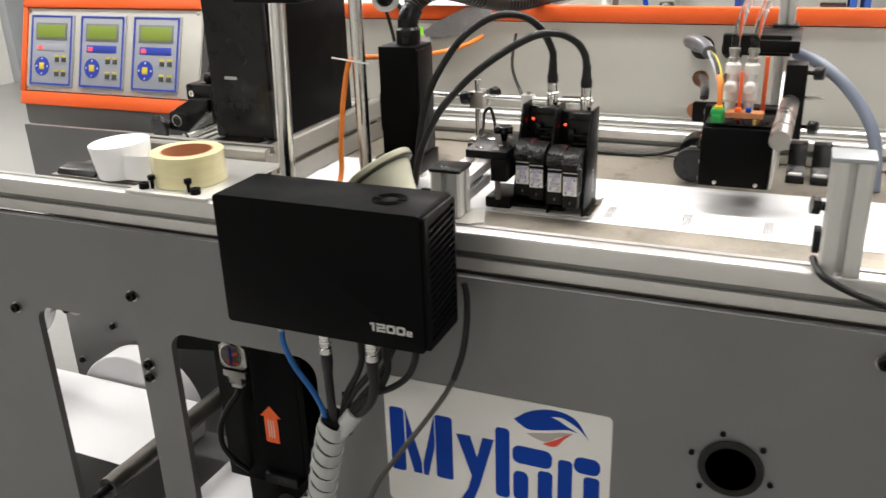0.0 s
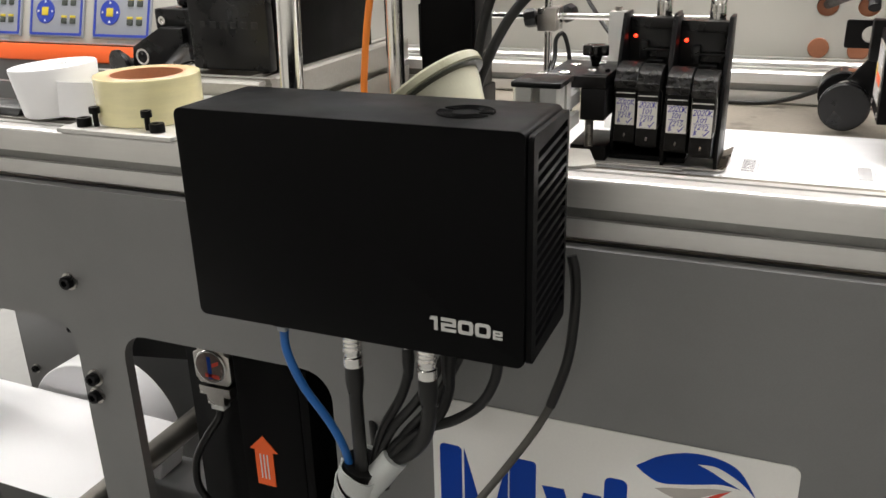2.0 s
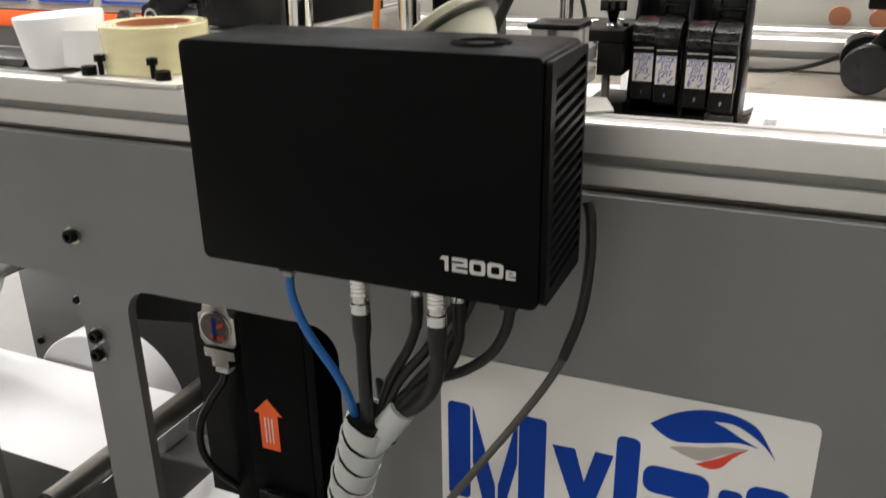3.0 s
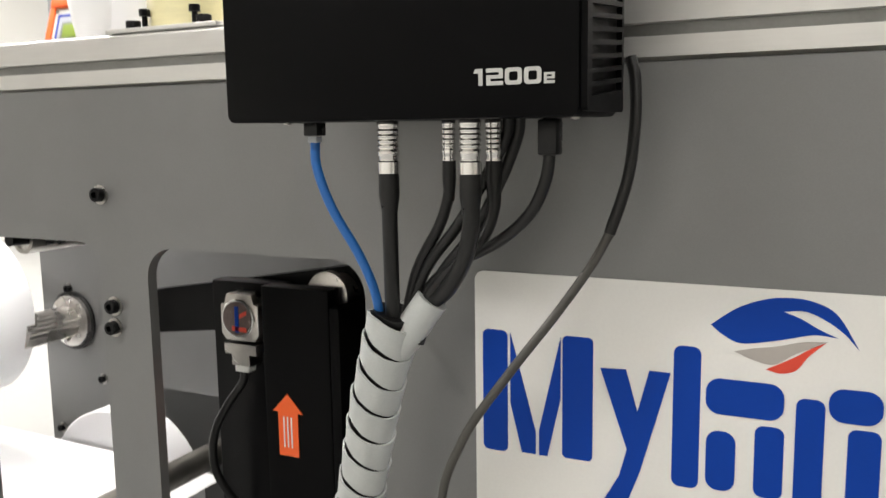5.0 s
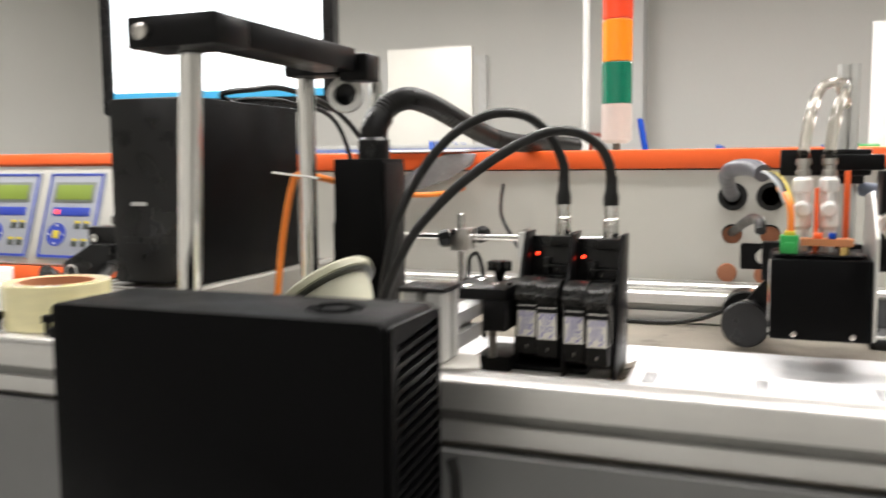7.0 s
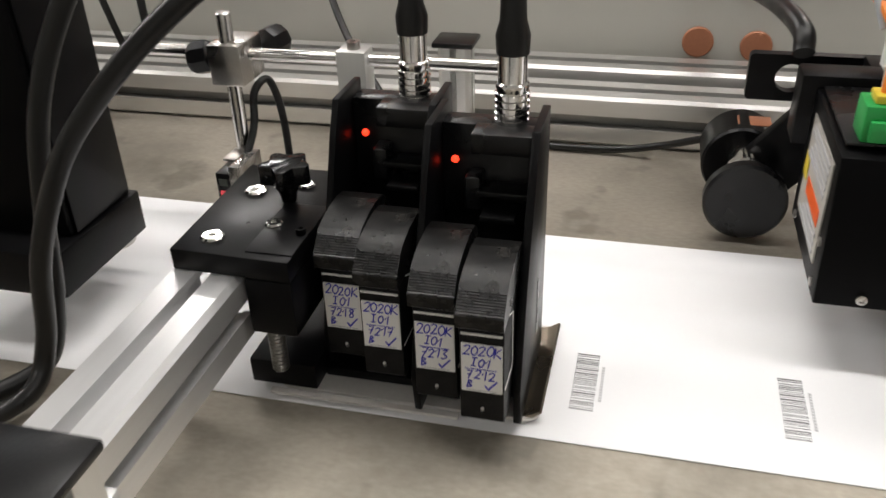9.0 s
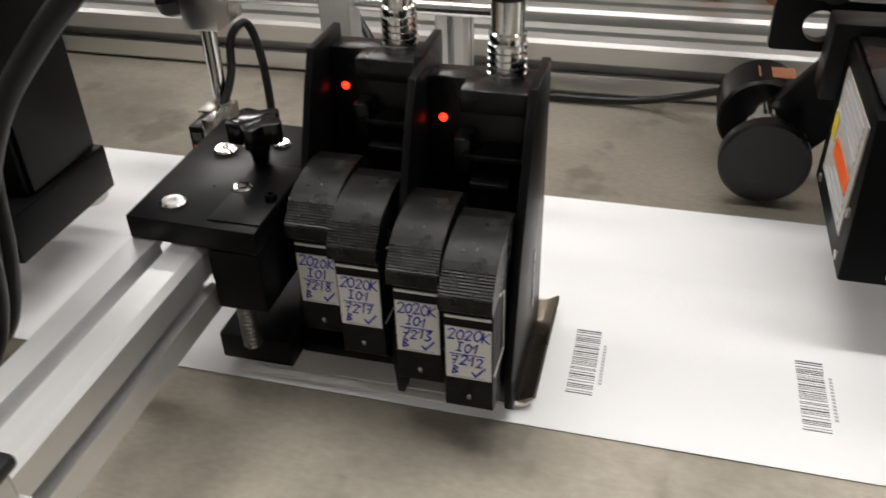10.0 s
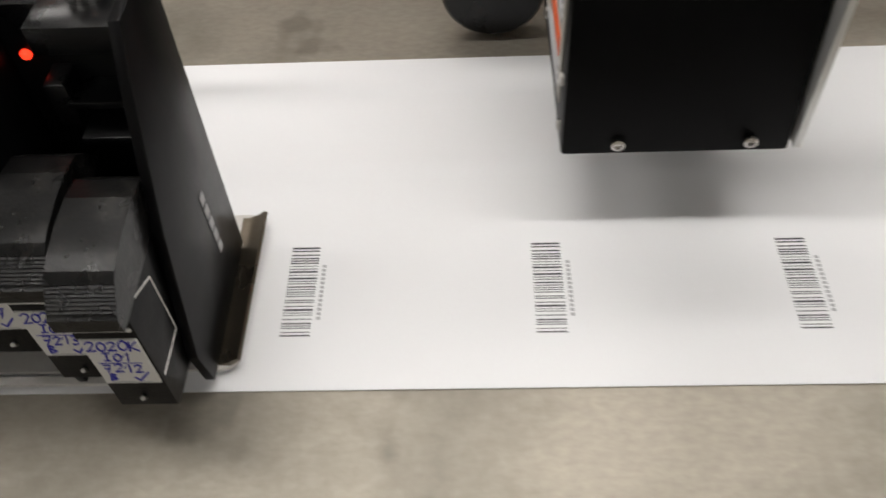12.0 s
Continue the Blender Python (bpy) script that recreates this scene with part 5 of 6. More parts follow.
# ---- pump unit over the paper ----
def pump_unit():
    t = thing("pump_unit", (0.57, 0.40, 0.942), "black metal ink pump unit with clear hoses and a warning sticker", "pump unit")
    part("body", prism([(0.338, 0.9425), (0.445, 0.9425), (0.445, 1.028), (0.347, 1.026)], "x", 0.524, 0.621, bev=0.0016), BLACK, t)
    part("top_plate", box(0.527, 0.618, 0.356, 0.442, 1.0284, 1.0305, 0.0008), BLACK_PL, t)
    part("side_sheet", prism([(0.337, 0.945), (0.46, 0.945), (0.46, 1.09), (0.40, 1.096), (0.337, 1.05)], "x", 0.6225, 0.6255), ALU_Z, t, "bare aluminium side sheet")
    for sx in (0.548, 0.604):
        part("screw", lathe([(0.003, 0), (0.003, 0.0012), (0.0016, 0.0016), (0.0014, 0.0006), (0, 0.0006)], (sx, 0.338, 0.9485), (0, -1, 0), 14), STEEL, t)
    for sy, sz in ((0.35, 0.95), (0.35, 0.975), (0.43, 0.95)):
        part("screw", lathe([(0.0028, 0), (0.0028, 0.0012), (0, 0.0016)], (0.524, sy, sz), (-1, 0, 0), 12), STEEL, t)
    st = part("sticker", box(0.5232, 0.5242, 0.355, 0.428, 0.958, 1.018), STICKER, t, "white warning sticker with unreadable print")
    part("yellow_patch", box(0.5228, 0.5236, 0.416, 0.428, 0.980, 0.994), KEY_YELLOW, st)
    part("orange_patch", box(0.5228, 0.5236, 0.364, 0.41, 0.976, 0.986), ORANGE, st)
    for k in range(5):
        part("print_bar", box(0.5228, 0.5236, 0.362, 0.424 - 0.006 * (k % 3), 0.994 + 0.0045 * k, 0.9965 + 0.0045 * k), INK_PALE, st)
    for k in range(3):
        part("print_bar", box(0.5228, 0.5236, 0.362, 0.42 - 0.01 * k, 0.960 + 0.005 * k, 0.963 + 0.005 * k), INK_PALE, st)
    # beam and vertical post
    part("cross_beam", box(0.532, 0.628, 0.455, 0.475, 1.112, 1.142, 0.002), BLACK_ANO, t)
    part("bracket", box(0.515, 0.6215, 0.446, 0.47, 0.99, 1.035, 0.002), BLACK_ANO, t)
    part("eyelet_plate", prism(round_rect(0.490, 0.64, 0.996, 1.028, 0.003), "y", 0.506, 0.514, holes=[circle(0.5175, 1.012, 0.0098)]), BLACK_ANO, t)
    part("eyelet_arm", box(0.56, 0.60, 0.4455, 0.506, 0.995, 1.03, 0.001), BLACK_ANO, t)
    profile_bar("profile_post", "z", 0.8998, 1.252, 0.601, 0.60, 0.026, 0.026, ALU_Z, t, 0.005)
    part("post_clamp", box(0.594, 0.634, 0.59, 0.632, 1.10, 1.14, 0.002), BLACK_ANO, t)
    part("carriage_bar", box(0.575, 0.64, 0.445, 0.60, 1.118, 1.136, 0.002), BLACK_ANO, t)
    # clamp with tube
    part("clamp_body", box(0.6265, 0.655, 0.352, 0.392, 1.015, 1.118, 0.002), BLACK_ANO, t)
    part("tube", lathe([(0.009, 0.0), (0.0125, 0.0), (0.0125, 0.19), (0.009, 0.19), (0.009, 0.0)], (0.633, 0.176, 1.056), (0.02, 1, 0.05), 28), STEEL, t, "bare aluminium tube")
    part("tube_plug", lathe([(0, 0), (0.009, 0), (0.009, 0.18)], (0.633, 0.1775, 1.056), (0.02, 1, 0.05), 24), STEEL, t)
    for kx, kz in ((0.662, 1.105), (0.655, 1.03)):
        part("clamp_knob", lathe([(0.003, 0), (0.003, 0.008), (0.009, 0.009), (0.009, 0.02), (0.007, 0.022), (0, 0.022)], (0.655, 0.37, kz), (1, -0.2, 0), 12), BLACK_PL, t)
    part("clamp_bolt", rod((0.655, 0.372, 1.07), (0.68, 0.368, 1.07), 0.003, 10, 0.0005), STEEL, t)
    # hose fittings
    for fx in (0.555, 0.581):
        fit_ = part("hose_fitting", lathe([(0.0065, -0.0154), (0.0075, 0.008), (0.0105, 0.012), (0.0105, 0.034), (0.008, 0.038), (0.008, 0.048), (0.0105, 0.05), (0.0105, 0.062), (0.007, 0.066)], (fx, 0.40, 1.046), (0, 0, 1), 20), WHITE_PL, t, "white plastic hose fitting")
        part("elbow", lathe([(0.0085, 0), (0.0085, 0.016), (0.006, 0.018)], (fx, 0.398, 1.078), (0, -1, -0.1), 18), WHITE_PL, fit_)
        part("nut", lathe([(0.0078, 0.066), (0.0078, 0.072), (0.0062, 0.073), (0.0062, 0.078), (0.0078, 0.079), (0.0078, 0.085)], (fx, 0.40, 1.046), (0, 0, 1), 16), STEEL, fit_)
        part("clear_hose", sweep([(fx, 0.40, 1.128), (fx + 0.001, 0.405, 1.15), (fx + 0.008, 0.43, 1.185), (fx + 0.02, 0.48, 1.213), (0.598, 0.54, 1.222), (0.61, 0.588, 1.20)], 0.0062, 14, 7), HOSE, t, "clear plastic hose")
    part("orange_strip", box(0.5665, 0.571, 0.385, 0.392, 1.0307, 1.10, 0.0008), ORANGE, t)
    part("orange_strip", box(0.597, 0.603, 0.41, 0.417, 1.0307, 1.118, 0.0008), ORANGE, t)
    board = part("circuit_board", box(0.553, 0.604, 0.358, 0.380, 1.0395, 1.047), BOARD, t, "brown circuit board")
    part("red_plug", box(0.565, 0.574, 0.36, 0.37, 1.0472, 1.053, 0.0006), ORANGE, board)
    part("blue_plug", box(0.58, 0.587, 0.36, 0.37, 1.0472, 1.053, 0.0006), BLUE, board)
    part("brass_nut", lathe([(0.005, 0), (0.005, 0.01), (0.003, 0.012), (0, 0.012)], (0.595, 0.362, 1.0285), (0, 0, 1), 6), BRASS, t)
    g = part("green_terminal", box(0.533, 0.551, 0.357, 0.379, 1.0305, 1.050, 0.001), GREEN_PL, t, "green screw terminal")
    part("terminal_step", box(0.536, 0.548, 0.353, 0.3568, 1.032, 1.043, 0.0008), GREEN_PL, g)
    part("yellow_top", box(0.537, 0.548, 0.360, 0.374, 1.0502, 1.0545, 0.0006), KEY_YELLOW, g)
    part("orange_wire", sweep([(0.5435, 0.367, 1.052), (0.543, 0.368, 1.072), (0.540, 0.375, 1.088), (0.531, 0.40, 1.10)], 0.0036, 10, 6), ORANGE_CABLE, t)
    for k, (dx, mat_) in enumerate(((0.0, RUBBER), (0.004, KEY_YELLOW), (-0.004, GREY_PL), (0.002, RUBBER))):
        part("wire", sweep([(0.541 + dx, 0.374 + 0.002 * k, 1.083), (0.533 + dx, 0.392, 1.104), (0.522 + dx, 0.425, 1.115), (0.512, 0.46, 1.117)], 0.0018, 8, 6), mat_, t)
    part("grey_sleeve", sweep([(0.514, 0.455, 1.115), (0.503, 0.48, 1.121), (0.487, 0.515, 1.122), (0.474, 0.545, 1.118), (0.468, 0.60, 1.108), (0.470, 0.70, 1.086), (0.472, 0.752, 1.079)], 0.0105, 14, 8), SLEEVE_GREY, t, "dark grey cable sleeve")
    part("black_lead", sweep([(0.513, 0.446, 1.048), (0.512, 0.46, 1.058), (0.503, 0.52, 1.058), (0.49, 0.62, 1.045), (0.476, 0.72, 1.028), (0.472, 0.752, 1.023)], 0.0065, 12, 7), RUBBER, t)
    return t


STICKER = material("printed_sticker", (0.42, 0.40, 0.36), 0.4, 0.0, 0.25, 120, 400, 0.02)
SLEEVE_GREY = material("dark_grey_sleeve", (0.11, 0.11, 0.125), 0.35, 0.0, 0.1, 40, 400, 0.05)
HOSE_BLUE_GREY = material("blue_grey_hose", (0.20, 0.23, 0.30), 0.4, 0.0, 0.06, 20, 400, 0.03)
HOSE = clear("clear_plastic_hose", (0.93, 0.9, 0.82), 0.12, 1.25)
BOARD = material("brown_circuit_board", (0.5, 0.2, 0.08), 0.45, 0, 0.08, 60, 500, 0.03)
BRASS = material("brass", (0.6, 0.42, 0.16), 0.3, 1.0, 0.08, 40, 500, 0.02)
GREEN_PL = material("green_plastic", (0.02, 0.33, 0.07), 0.4, 0, 0.06, 40, 500, 0.03)
pump_unit()
cable("grey_hose", [(0.635, 0.61, 1.093), (0.668, 0.57, 1.086), (0.702, 0.55, 1.064), (0.732, 0.54, 1.032), (0.755, 0.53, 0.995), (0.766, 0.525, 0.955), (0.77, 0.52, 0.9005)], 0.0095, HOSE_BLUE_GREY, "thick grey hose curving down behind the post", "hoses", 14)


def press_wheel():
    t = thing("press_wheel", (0.497, 0.51, 0.9), "black press wheel with a chrome hub on a black lever", "wheel")
    part("disc", lathe([(0, 0), (0.0265, 0), (0.0285, 0.002), (0.0285, 0.010), (0.027, 0.012), (0, 0.012)], (0.4985, 0.463, 0.9312), (0, 1, 0), 44), BLACK_PL, t)
    part("hub", lathe([(0.012, 0), (0.015, 0.003), (0.015, 0.010), (0.012, 0.014), (0.012, 0.045)], (0.4985, 0.475, 0.9445), (0, 1, 0), 28), CHROME, t, "polished chrome hub")
    part("drum", lathe([(0.027, 0), (0.0285, 0.002), (0.0285, 0.04), (0.027, 0.042)], (0.4975, 0.517, 0.936), (0, 1, 0), 36), BLACK_ANO, t)
    # copper patch that paints the highlight on top of the drum
    part("drum_highlight", box(0.4925, 0.5165, 0.527, 0.545, 0.9632, 0.9642, 0.0003), COPPER, t)
    part("lever", prism([(0.502, 0.905), (0.52, 0.918), (0.565, 0.968), (0.565, 1.005), (0.537, 1.005), (0.495, 0.953)], "y", 0.494, 0.505, bev=0.001), BLACK_ANO, t)
    t.location.y += 0.012


press_wheel()


def rail_clip(x):
    t = thing("rail_clip", (x, 0.60, 0.9), "small black rail clip with a white tab", "clip", "rail clips")
    part("jaw", prism([(0.525, 0.8998), (0.572, 0.8998), (0.588, 0.93), (0.584, 0.957), (0.566, 0.955), (0.556, 0.922), (0.525, 0.912)], "x", x - 0.014, x + 0.014, bev=0.001), BLACK_PL, t)
    part("tab", box(x - 0.01, x + 0.01, 0.527, 0.548, 0.9125, 0.9155), WHITE_PL, t)


for cx in (0.655, 0.692):
    rail_clip(cx)


def right_post():
    t = thing("capped_post", (0.71, 0.03, 0.957), "silver aluminium profile post with dark cap on the rail", "post")
    profile_bar("profile", "z", 0.9572, 1.0795, 0.688, 0.012, 0.0405, 0.0405, ALU_Z, t)
    part("cap", box(0.687, 0.7295, 0.011, 0.0535, 1.0796, 1.0845, 0.0012), GREY_PL, t)
    part("side_knob", lathe([(0.005, 0), (0.005, 0.004), (0.010, 0.006), (0.010, 0.014), (0, 0.014)], (0.688, 0.035, 1.025), (-1, -0.2, 0.1), 8), BLACK_PL, t)
    part("side_bar", box(0.680, 0.6875, 0.025, 0.045, 0.975, 1.0, 0.001), BLACK_PL, t)
    part("rear_arm", prism([(0.15, 1.02), (0.20, 0.985), (0.06, 1.0), (0.0535, 1.03)], "x", 0.70, 0.722), BLACK_ANO, t)


right_post()
cable("black_cable", [(0.683, 0.036, 0.965), (0.69, 0.005, 0.962), (0.705, -0.004, 0.955), (0.735, -0.006, 0.944), (0.77, -0.006, 0.935), (0.85, -0.006, 0.92), (1.0, -0.006, 0.89)], 0.004, RUBBER, "black cable hanging from the capped post", "head cables")

# ---- inside the machine ----
rear = thing("machine_rear_plate", (0.3, 0.56, 0.05), "grey painted rear plate of the machine", "machine panel", kind="structure")
part("plate", prism([(-1.06, 0.05), (1.6, 0.05), (1.6, 0.884), (-1.06, 0.884)], "y", 0.55, 0.562, holes=[round_rect(-0.80, -0.50, 0.1, 0.37, 0.03)]), GREY_PAINT, rear)
for bx, bz in ((-0.90, 0.37), (-1.03, 0.25), (-0.98, 0.55)):
    cap_screw(bx, 0.549, bz, parent=rear)


def chuck():
    t = thing("roll_chuck", (-0.9, 0.5, 0.55), "ribbed steel shaft chuck bolted to the rear plate", "chuck")
    c = Vector((-0.972, 0.549, 0.485))
    part("flange", lathe([(0.052, 0), (0.052, 0.012), (0.048, 0.014), (0.02, 0.014)], c, (0, -1, 0), 36), STEEL, t)
    part("seal", lathe([(0.060, 0), (0.060, 0.004), (0.05, 0.004)], c, (0, -1, 0), 36), RUBBER, t)
    ridges = []
    for k in range(60):
        a = 2 * math.pi * k / 60
        r = 0.032 - (0.0025 if k % 3 == 0 else 0)
        ridges.append((c.x + r * math.cos(a), c.z + r * math.sin(a)))
    part("shaft", prism(ridges, "y", 0.42, 0.536), STEEL, t)
    for k in range(6):
        a = radians(60 * k + 20)
        part("bolt", lathe([(0.005, 0), (0.005, 0.005), (0, 0.005)], c + Vector((0.041 * math.cos(a), -0.014, 0.041 * math.sin(a))), (0, -1, 0), 12), CHROME, t)


chuck()


def big_roll(x, z, r, y0, y1, label):
    t = thing("paper_supply_roll", (x, (y0 + y1) / 2, z - r), label, "paper roll", "supply rolls")
    part("paper", lathe([(0, 0.001), (0.03, 0.001), (r - 0.002, 0), (r, 0.002), (r, y1 - y0 - 0.002), (r - 0.002, y1 - y0)], (x, y0, z), (0, 1, 0), 72), PAPER, t)
    part("shaft", rod((x, y1, z), (x, 0.549, z), 0.012, 20), STEEL, t)


big_roll(-1.11, 0.52, 0.165, 0.235, 0.44, "large white paper supply roll on its shaft")
big_roll(-0.80, 0.175, 0.165, 0.468, 0.535, "white paper roll inside the machine")
solo("lower_web", prism([(-1.5, 0.275), (-0.62, 0.265), (-0.52, 0.262), (-0.52, 0.2623), (-0.62, 0.2653), (-1.5, 0.2753)], "y", 0.20, 0.46), PAPER, (-0.9, 0.33, 0.27), "white paper web inside the machine", "paper")


def guide_roller(x, z, r, y0, y1, mat_, label):
    t = thing("guide_roller", (x, (y0 + y1) / 2, z), label, "roller", "guide rollers")
    part("tube", lathe([(r * 0.72, 0), (r, 0), (r, y1 - y0), (r * 0.72, y1 - y0), (r * 0.72, 0)], (x, y0, z), (0, 1, 0), 32), mat_, t)
    part("bearing", lathe([(r * 0.42, 0.002), (r * 0.71, 0.002), (r * 0.71, 0.012), (r * 0.42, 0.012), (r * 0.42, 0.002)], (x, y0, z), (0, 1, 0), 24), CHROME, t)
    part("axle", rod((x, 0.0125, z), (x, 0.549, z), r * 0.4, 16), BLACK_ANO, t)


guide_roller(-0.45, 0.352, 0.02, 0.045, 0.5, DARK_STEEL, "dull steel guide roller on a black axle")
guide_roller(-0.423, 0.738, 0.018, 0.03, 0.5, STEEL, "steel guide roller under the plate's top edge")
guide_roller(-0.12, 0.34, 0.02, 0.045, 0.5, DARK_STEEL, "dull steel guide roller on a black axle")
guide_roller(-0.02, 0.42, 0.02, 0.06, 0.5, STEEL, "steel guide roller inside the machine")


DISC_FACE = material("dark_disc_print", (0.16, 0.12, 0.11), 0.22, 0.2, 0.2, 60, 400, 0.02)


def web_guide():
    t = thing("web_guide", (-0.1, 0.12, 0.35), "black web guide frame with a stepper motor and arrow label", "web guide")
    part("front_column", box(-0.136, -0.048, 0.1, 0.124, 0.44, 0.69, 0.002), BLACK, t)
    part("column_flank", box(-0.0478, -0.035, 0.1, 0.2, 0.44, 0.672, 0.002), BLACK, t)
    part("rear_column", box(-0.235, -0.137, 0.1345, 0.16, 0.38, 0.685, 0.002), BLACK_ANO, t)
    part("cross_bar", prism([(-0.40, 0.598), (-0.40, 0.652), (0.06, 0.727), (0.06, 0.655)], "y", 0.1605, 0.18), BLACK_ANO, t, "black sloping cross bar")
    motor = part("motor", prism([(-0.2, 0.617), (-0.155, 0.617), (-0.155, 0.605), (-0.165, 0.605), (-0.165, 0.592), (-0.19, 0.592), (-0.19, 0.605), (-0.2, 0.605)][::-1], "y", 0.111, 0.134), STEEL, t)
    part("motor_plate", prism([(-0.204, 0.629), (-0.198, 0.621), (-0.157, 0.621), (-0.151, 0.629), (-0.151, 0.662), (-0.157, 0.664), (-0.160, 0.675), (-0.195, 0.675), (-0.198, 0.664), (-0.204, 0.662)], "y", 0.112, 0.134, bev=0.001), STEEL, motor, "grey steel motor housing")
    disc = part("motor_disc", lathe([(0, 0), (0.0215, 0), (0.0225, 0.001), (0.0225, 0.004)], (-0.1775, 0.108, 0.6475), (0, 1, 0), 32), CHROME, t, "shiny round motor label")
    part("dark_face", lathe([(0, 0), (0.0196, 0), (0.0196, 0.001)], (-0.1775, 0.1072, 0.6475), (0, 1, 0), 32), DISC_FACE, disc, "dark glossy disc face")
    part("blue_bar", box(-0.1795, -0.1745, 0.1064, 0.1073, 0.632, 0.662), BLUE, disc)
    part("red_patch", prism([(-0.173, 0.648), (-0.173, 0.653), (-0.163, 0.658), (-0.163, 0.653)], "y", 0.1064, 0.1073), LEAF_RED, disc)
    part("red_patch", prism([(-0.184, 0.634), (-0.184, 0.639), (-0.164, 0.638), (-0.164, 0.633)], "y", 0.1064, 0.1073), LEAF_RED, disc)
    part("plug", box(-0.187, -0.168, 0.112, 0.126, 0.584, 0.5915, 0.001), WHITE_PL, motor)
    arrow = part("arrow_label", prism([(-0.118, 0.50), (-0.092, 0.50), (-0.092, 0.55), (-0.085, 0.55), (-0.105, 0.571), (-0.125, 0.55), (-0.118, 0.55)], "y", 0.0985, 0.0998), ORANGE, t, "orange arrow label pointing up")
    for k in range(3):
        part("arrow_print", box(-0.111 + 0.005 * k, -0.1095 + 0.005 * k, 0.0979, 0.0987, 0.51, 0.545), CARD_WHITE, arrow)
    part("side_roller", lathe([(0.018, 0), (0.026, 0.002), (0.026, 0.01), (0.02, 0.012), (0.02, 0.12)], (-0.068, 0.1265, 0.679), (0, 1, 0), 28), STEEL, t)
    part("lower_clamp", box(-0.125, -0.06, 0.09, 0.125, 0.42, 0.4395, 0.002), BLACK_PL, t)
    part("foot", box(-0.20, -0.02, 0.14, 0.20, 0.05, 0.44, 0.002), BLACK_ANO, t)


web_guide()
cable("black_cable", [(-0.178, 0.118, 0.584), (-0.18, 0.115, 0.57), (-0.195, 0.105, 0.545), (-0.212, 0.10, 0.51), (-0.215, 0.10, 0.47), (-0.205, 0.11, 0.435), (-0.19, 0.13, 0.40)], 0.005, RUBBER, "black motor cable hanging from the motor", "motor cables")
solo("paper_sheet", prism([(-0.41, 0.225), (-0.22, 0.245), (-0.22, 0.2455), (-0.41, 0.2255)], "y", 0.19, 0.40), PAPER, (-0.3, 0.3, 0.22), "white paper web seen low inside the machine", "paper")
solo("inner_floor_plate", box(-1.2, 0.3, 0.02, 0.54, 0.1, 0.11), GREY_PAINT, (-0.4, 0.28, 0.1), "grey lower plate inside the machine", "machine panel", kind="structure")
cable("black_cable", [(0.045, 0.12, 0.685), (0.06, 0.06, 0.70), (0.09, 0.02, 0.70), (0.12, -0.03, 0.685), (0.13, -0.07, 0.67)], 0.004, RUBBER, "black cable from the machine into the wrap", "motor cables")

# ---- beyond the machine ----
def monitor():
    t = thing("monitor", (-0.45, 0.86, 1.15), "black-framed monitor with a bright white screen", "monitor")
    m = Matrix.Translation((-0.45, 0.84, 1.235)) @ Matrix.Rotation(radians(8), 4, "Z")

    def put(bm):
        bm.transform(m)
        return bm
    part("frame", put(prism(round_rect(-0.31, 0.19, 0.0, 0.40, 0.008), "y", -0.002, 0.03, holes=[round_rect(-0.288, 0.168, 0.03, 0.385, 0.002, 2)])), BLACK_PL, t)
    part("screen", put(box(-0.288, 0.168, 0.004, 0.02, 0.03, 0.385)), SCREEN, t, "bright white lit screen")
    part("task_bar", put(box(-0.288, 0.168, 0.002, 0.0035, 0.03, 0.045)), SCREEN_BLUE, t)
    part("neck", put(box(-0.10, -0.02, 0.031, 0.06, -0.080, 0.2, 0.004)), BLACK_PL, t)
    part("foot", put(box(-0.19, 0.07, -0.04, 0.14, -0.0885, -0.08, 0.003)), BLACK_PL, t)


SCREEN = glowing("lit_screen", (0.92, 0.97, 1.0), 1.8)
SCREEN_BLUE = glowing("lit_screen_blue", (0.05, 0.35, 0.6), 0.6)
monitor()


def signal_tower():
    t = thing("signal_tower", (0.262, 0.96, 1.09), "signal lamp tower with red, orange and green sections", "signal lamp")
    x, y = 0.262, 0.96
    part("foot", lathe([(0.007, 0), (0.007, 0.076)], (x, y, 1.0902), (0, 0, 1), 16), DARK_STEEL, t)
    part("base", lathe([(0.018, 0.0), (0.0275, 0.006), (0.0275, 0.07)], (x, y, 1.166), (0, 0, 1), 32), BEACON_BASE, t, "pale pink grey base")
    for k, mat_ in enumerate((BEACON_GREEN, BEACON_ORANGE, BEACON_RED)):
        part("lamp_section", lathe([(0.026, 0), (0.0275, 0.002), (0.0275, 0.072), (0.026, 0.074)], (x, y, 1.2365 + 0.0745 * k), (0, 0, 1), 32), mat_, t)
    part("cap", lathe([(0.0275, 0), (0.0275, 0.012), (0.02, 0.016), (0, 0.016)], (x, y, 1.2365 + 0.0745 * 3), (0, 0, 1), 32), BEACON_BASE, t)


BEACON_GREEN = material("green_lens", (0.0, 0.16, 0.09), 0.2, 0, 0.05, 60, 400, 0.02, (1, 1, 0.1), coat=0.5)
BEACON_ORANGE = material("orange_lens", (0.9, 0.27, 0.01), 0.2, 0, 0.05, 60, 400, 0.02, (1, 1, 0.1), coat=0.5)
BEACON_RED = material("red_lens", (0.85, 0.07, 0.02), 0.2, 0, 0.05, 60, 400, 0.02, (1, 1, 0.1), coat=0.5)
BEACON_BASE = material("pale_grey_beacon_base", (0.62, 0.52, 0.48), 0.4, 0, 0.03, 60, 400, 0.02)
signal_tower()
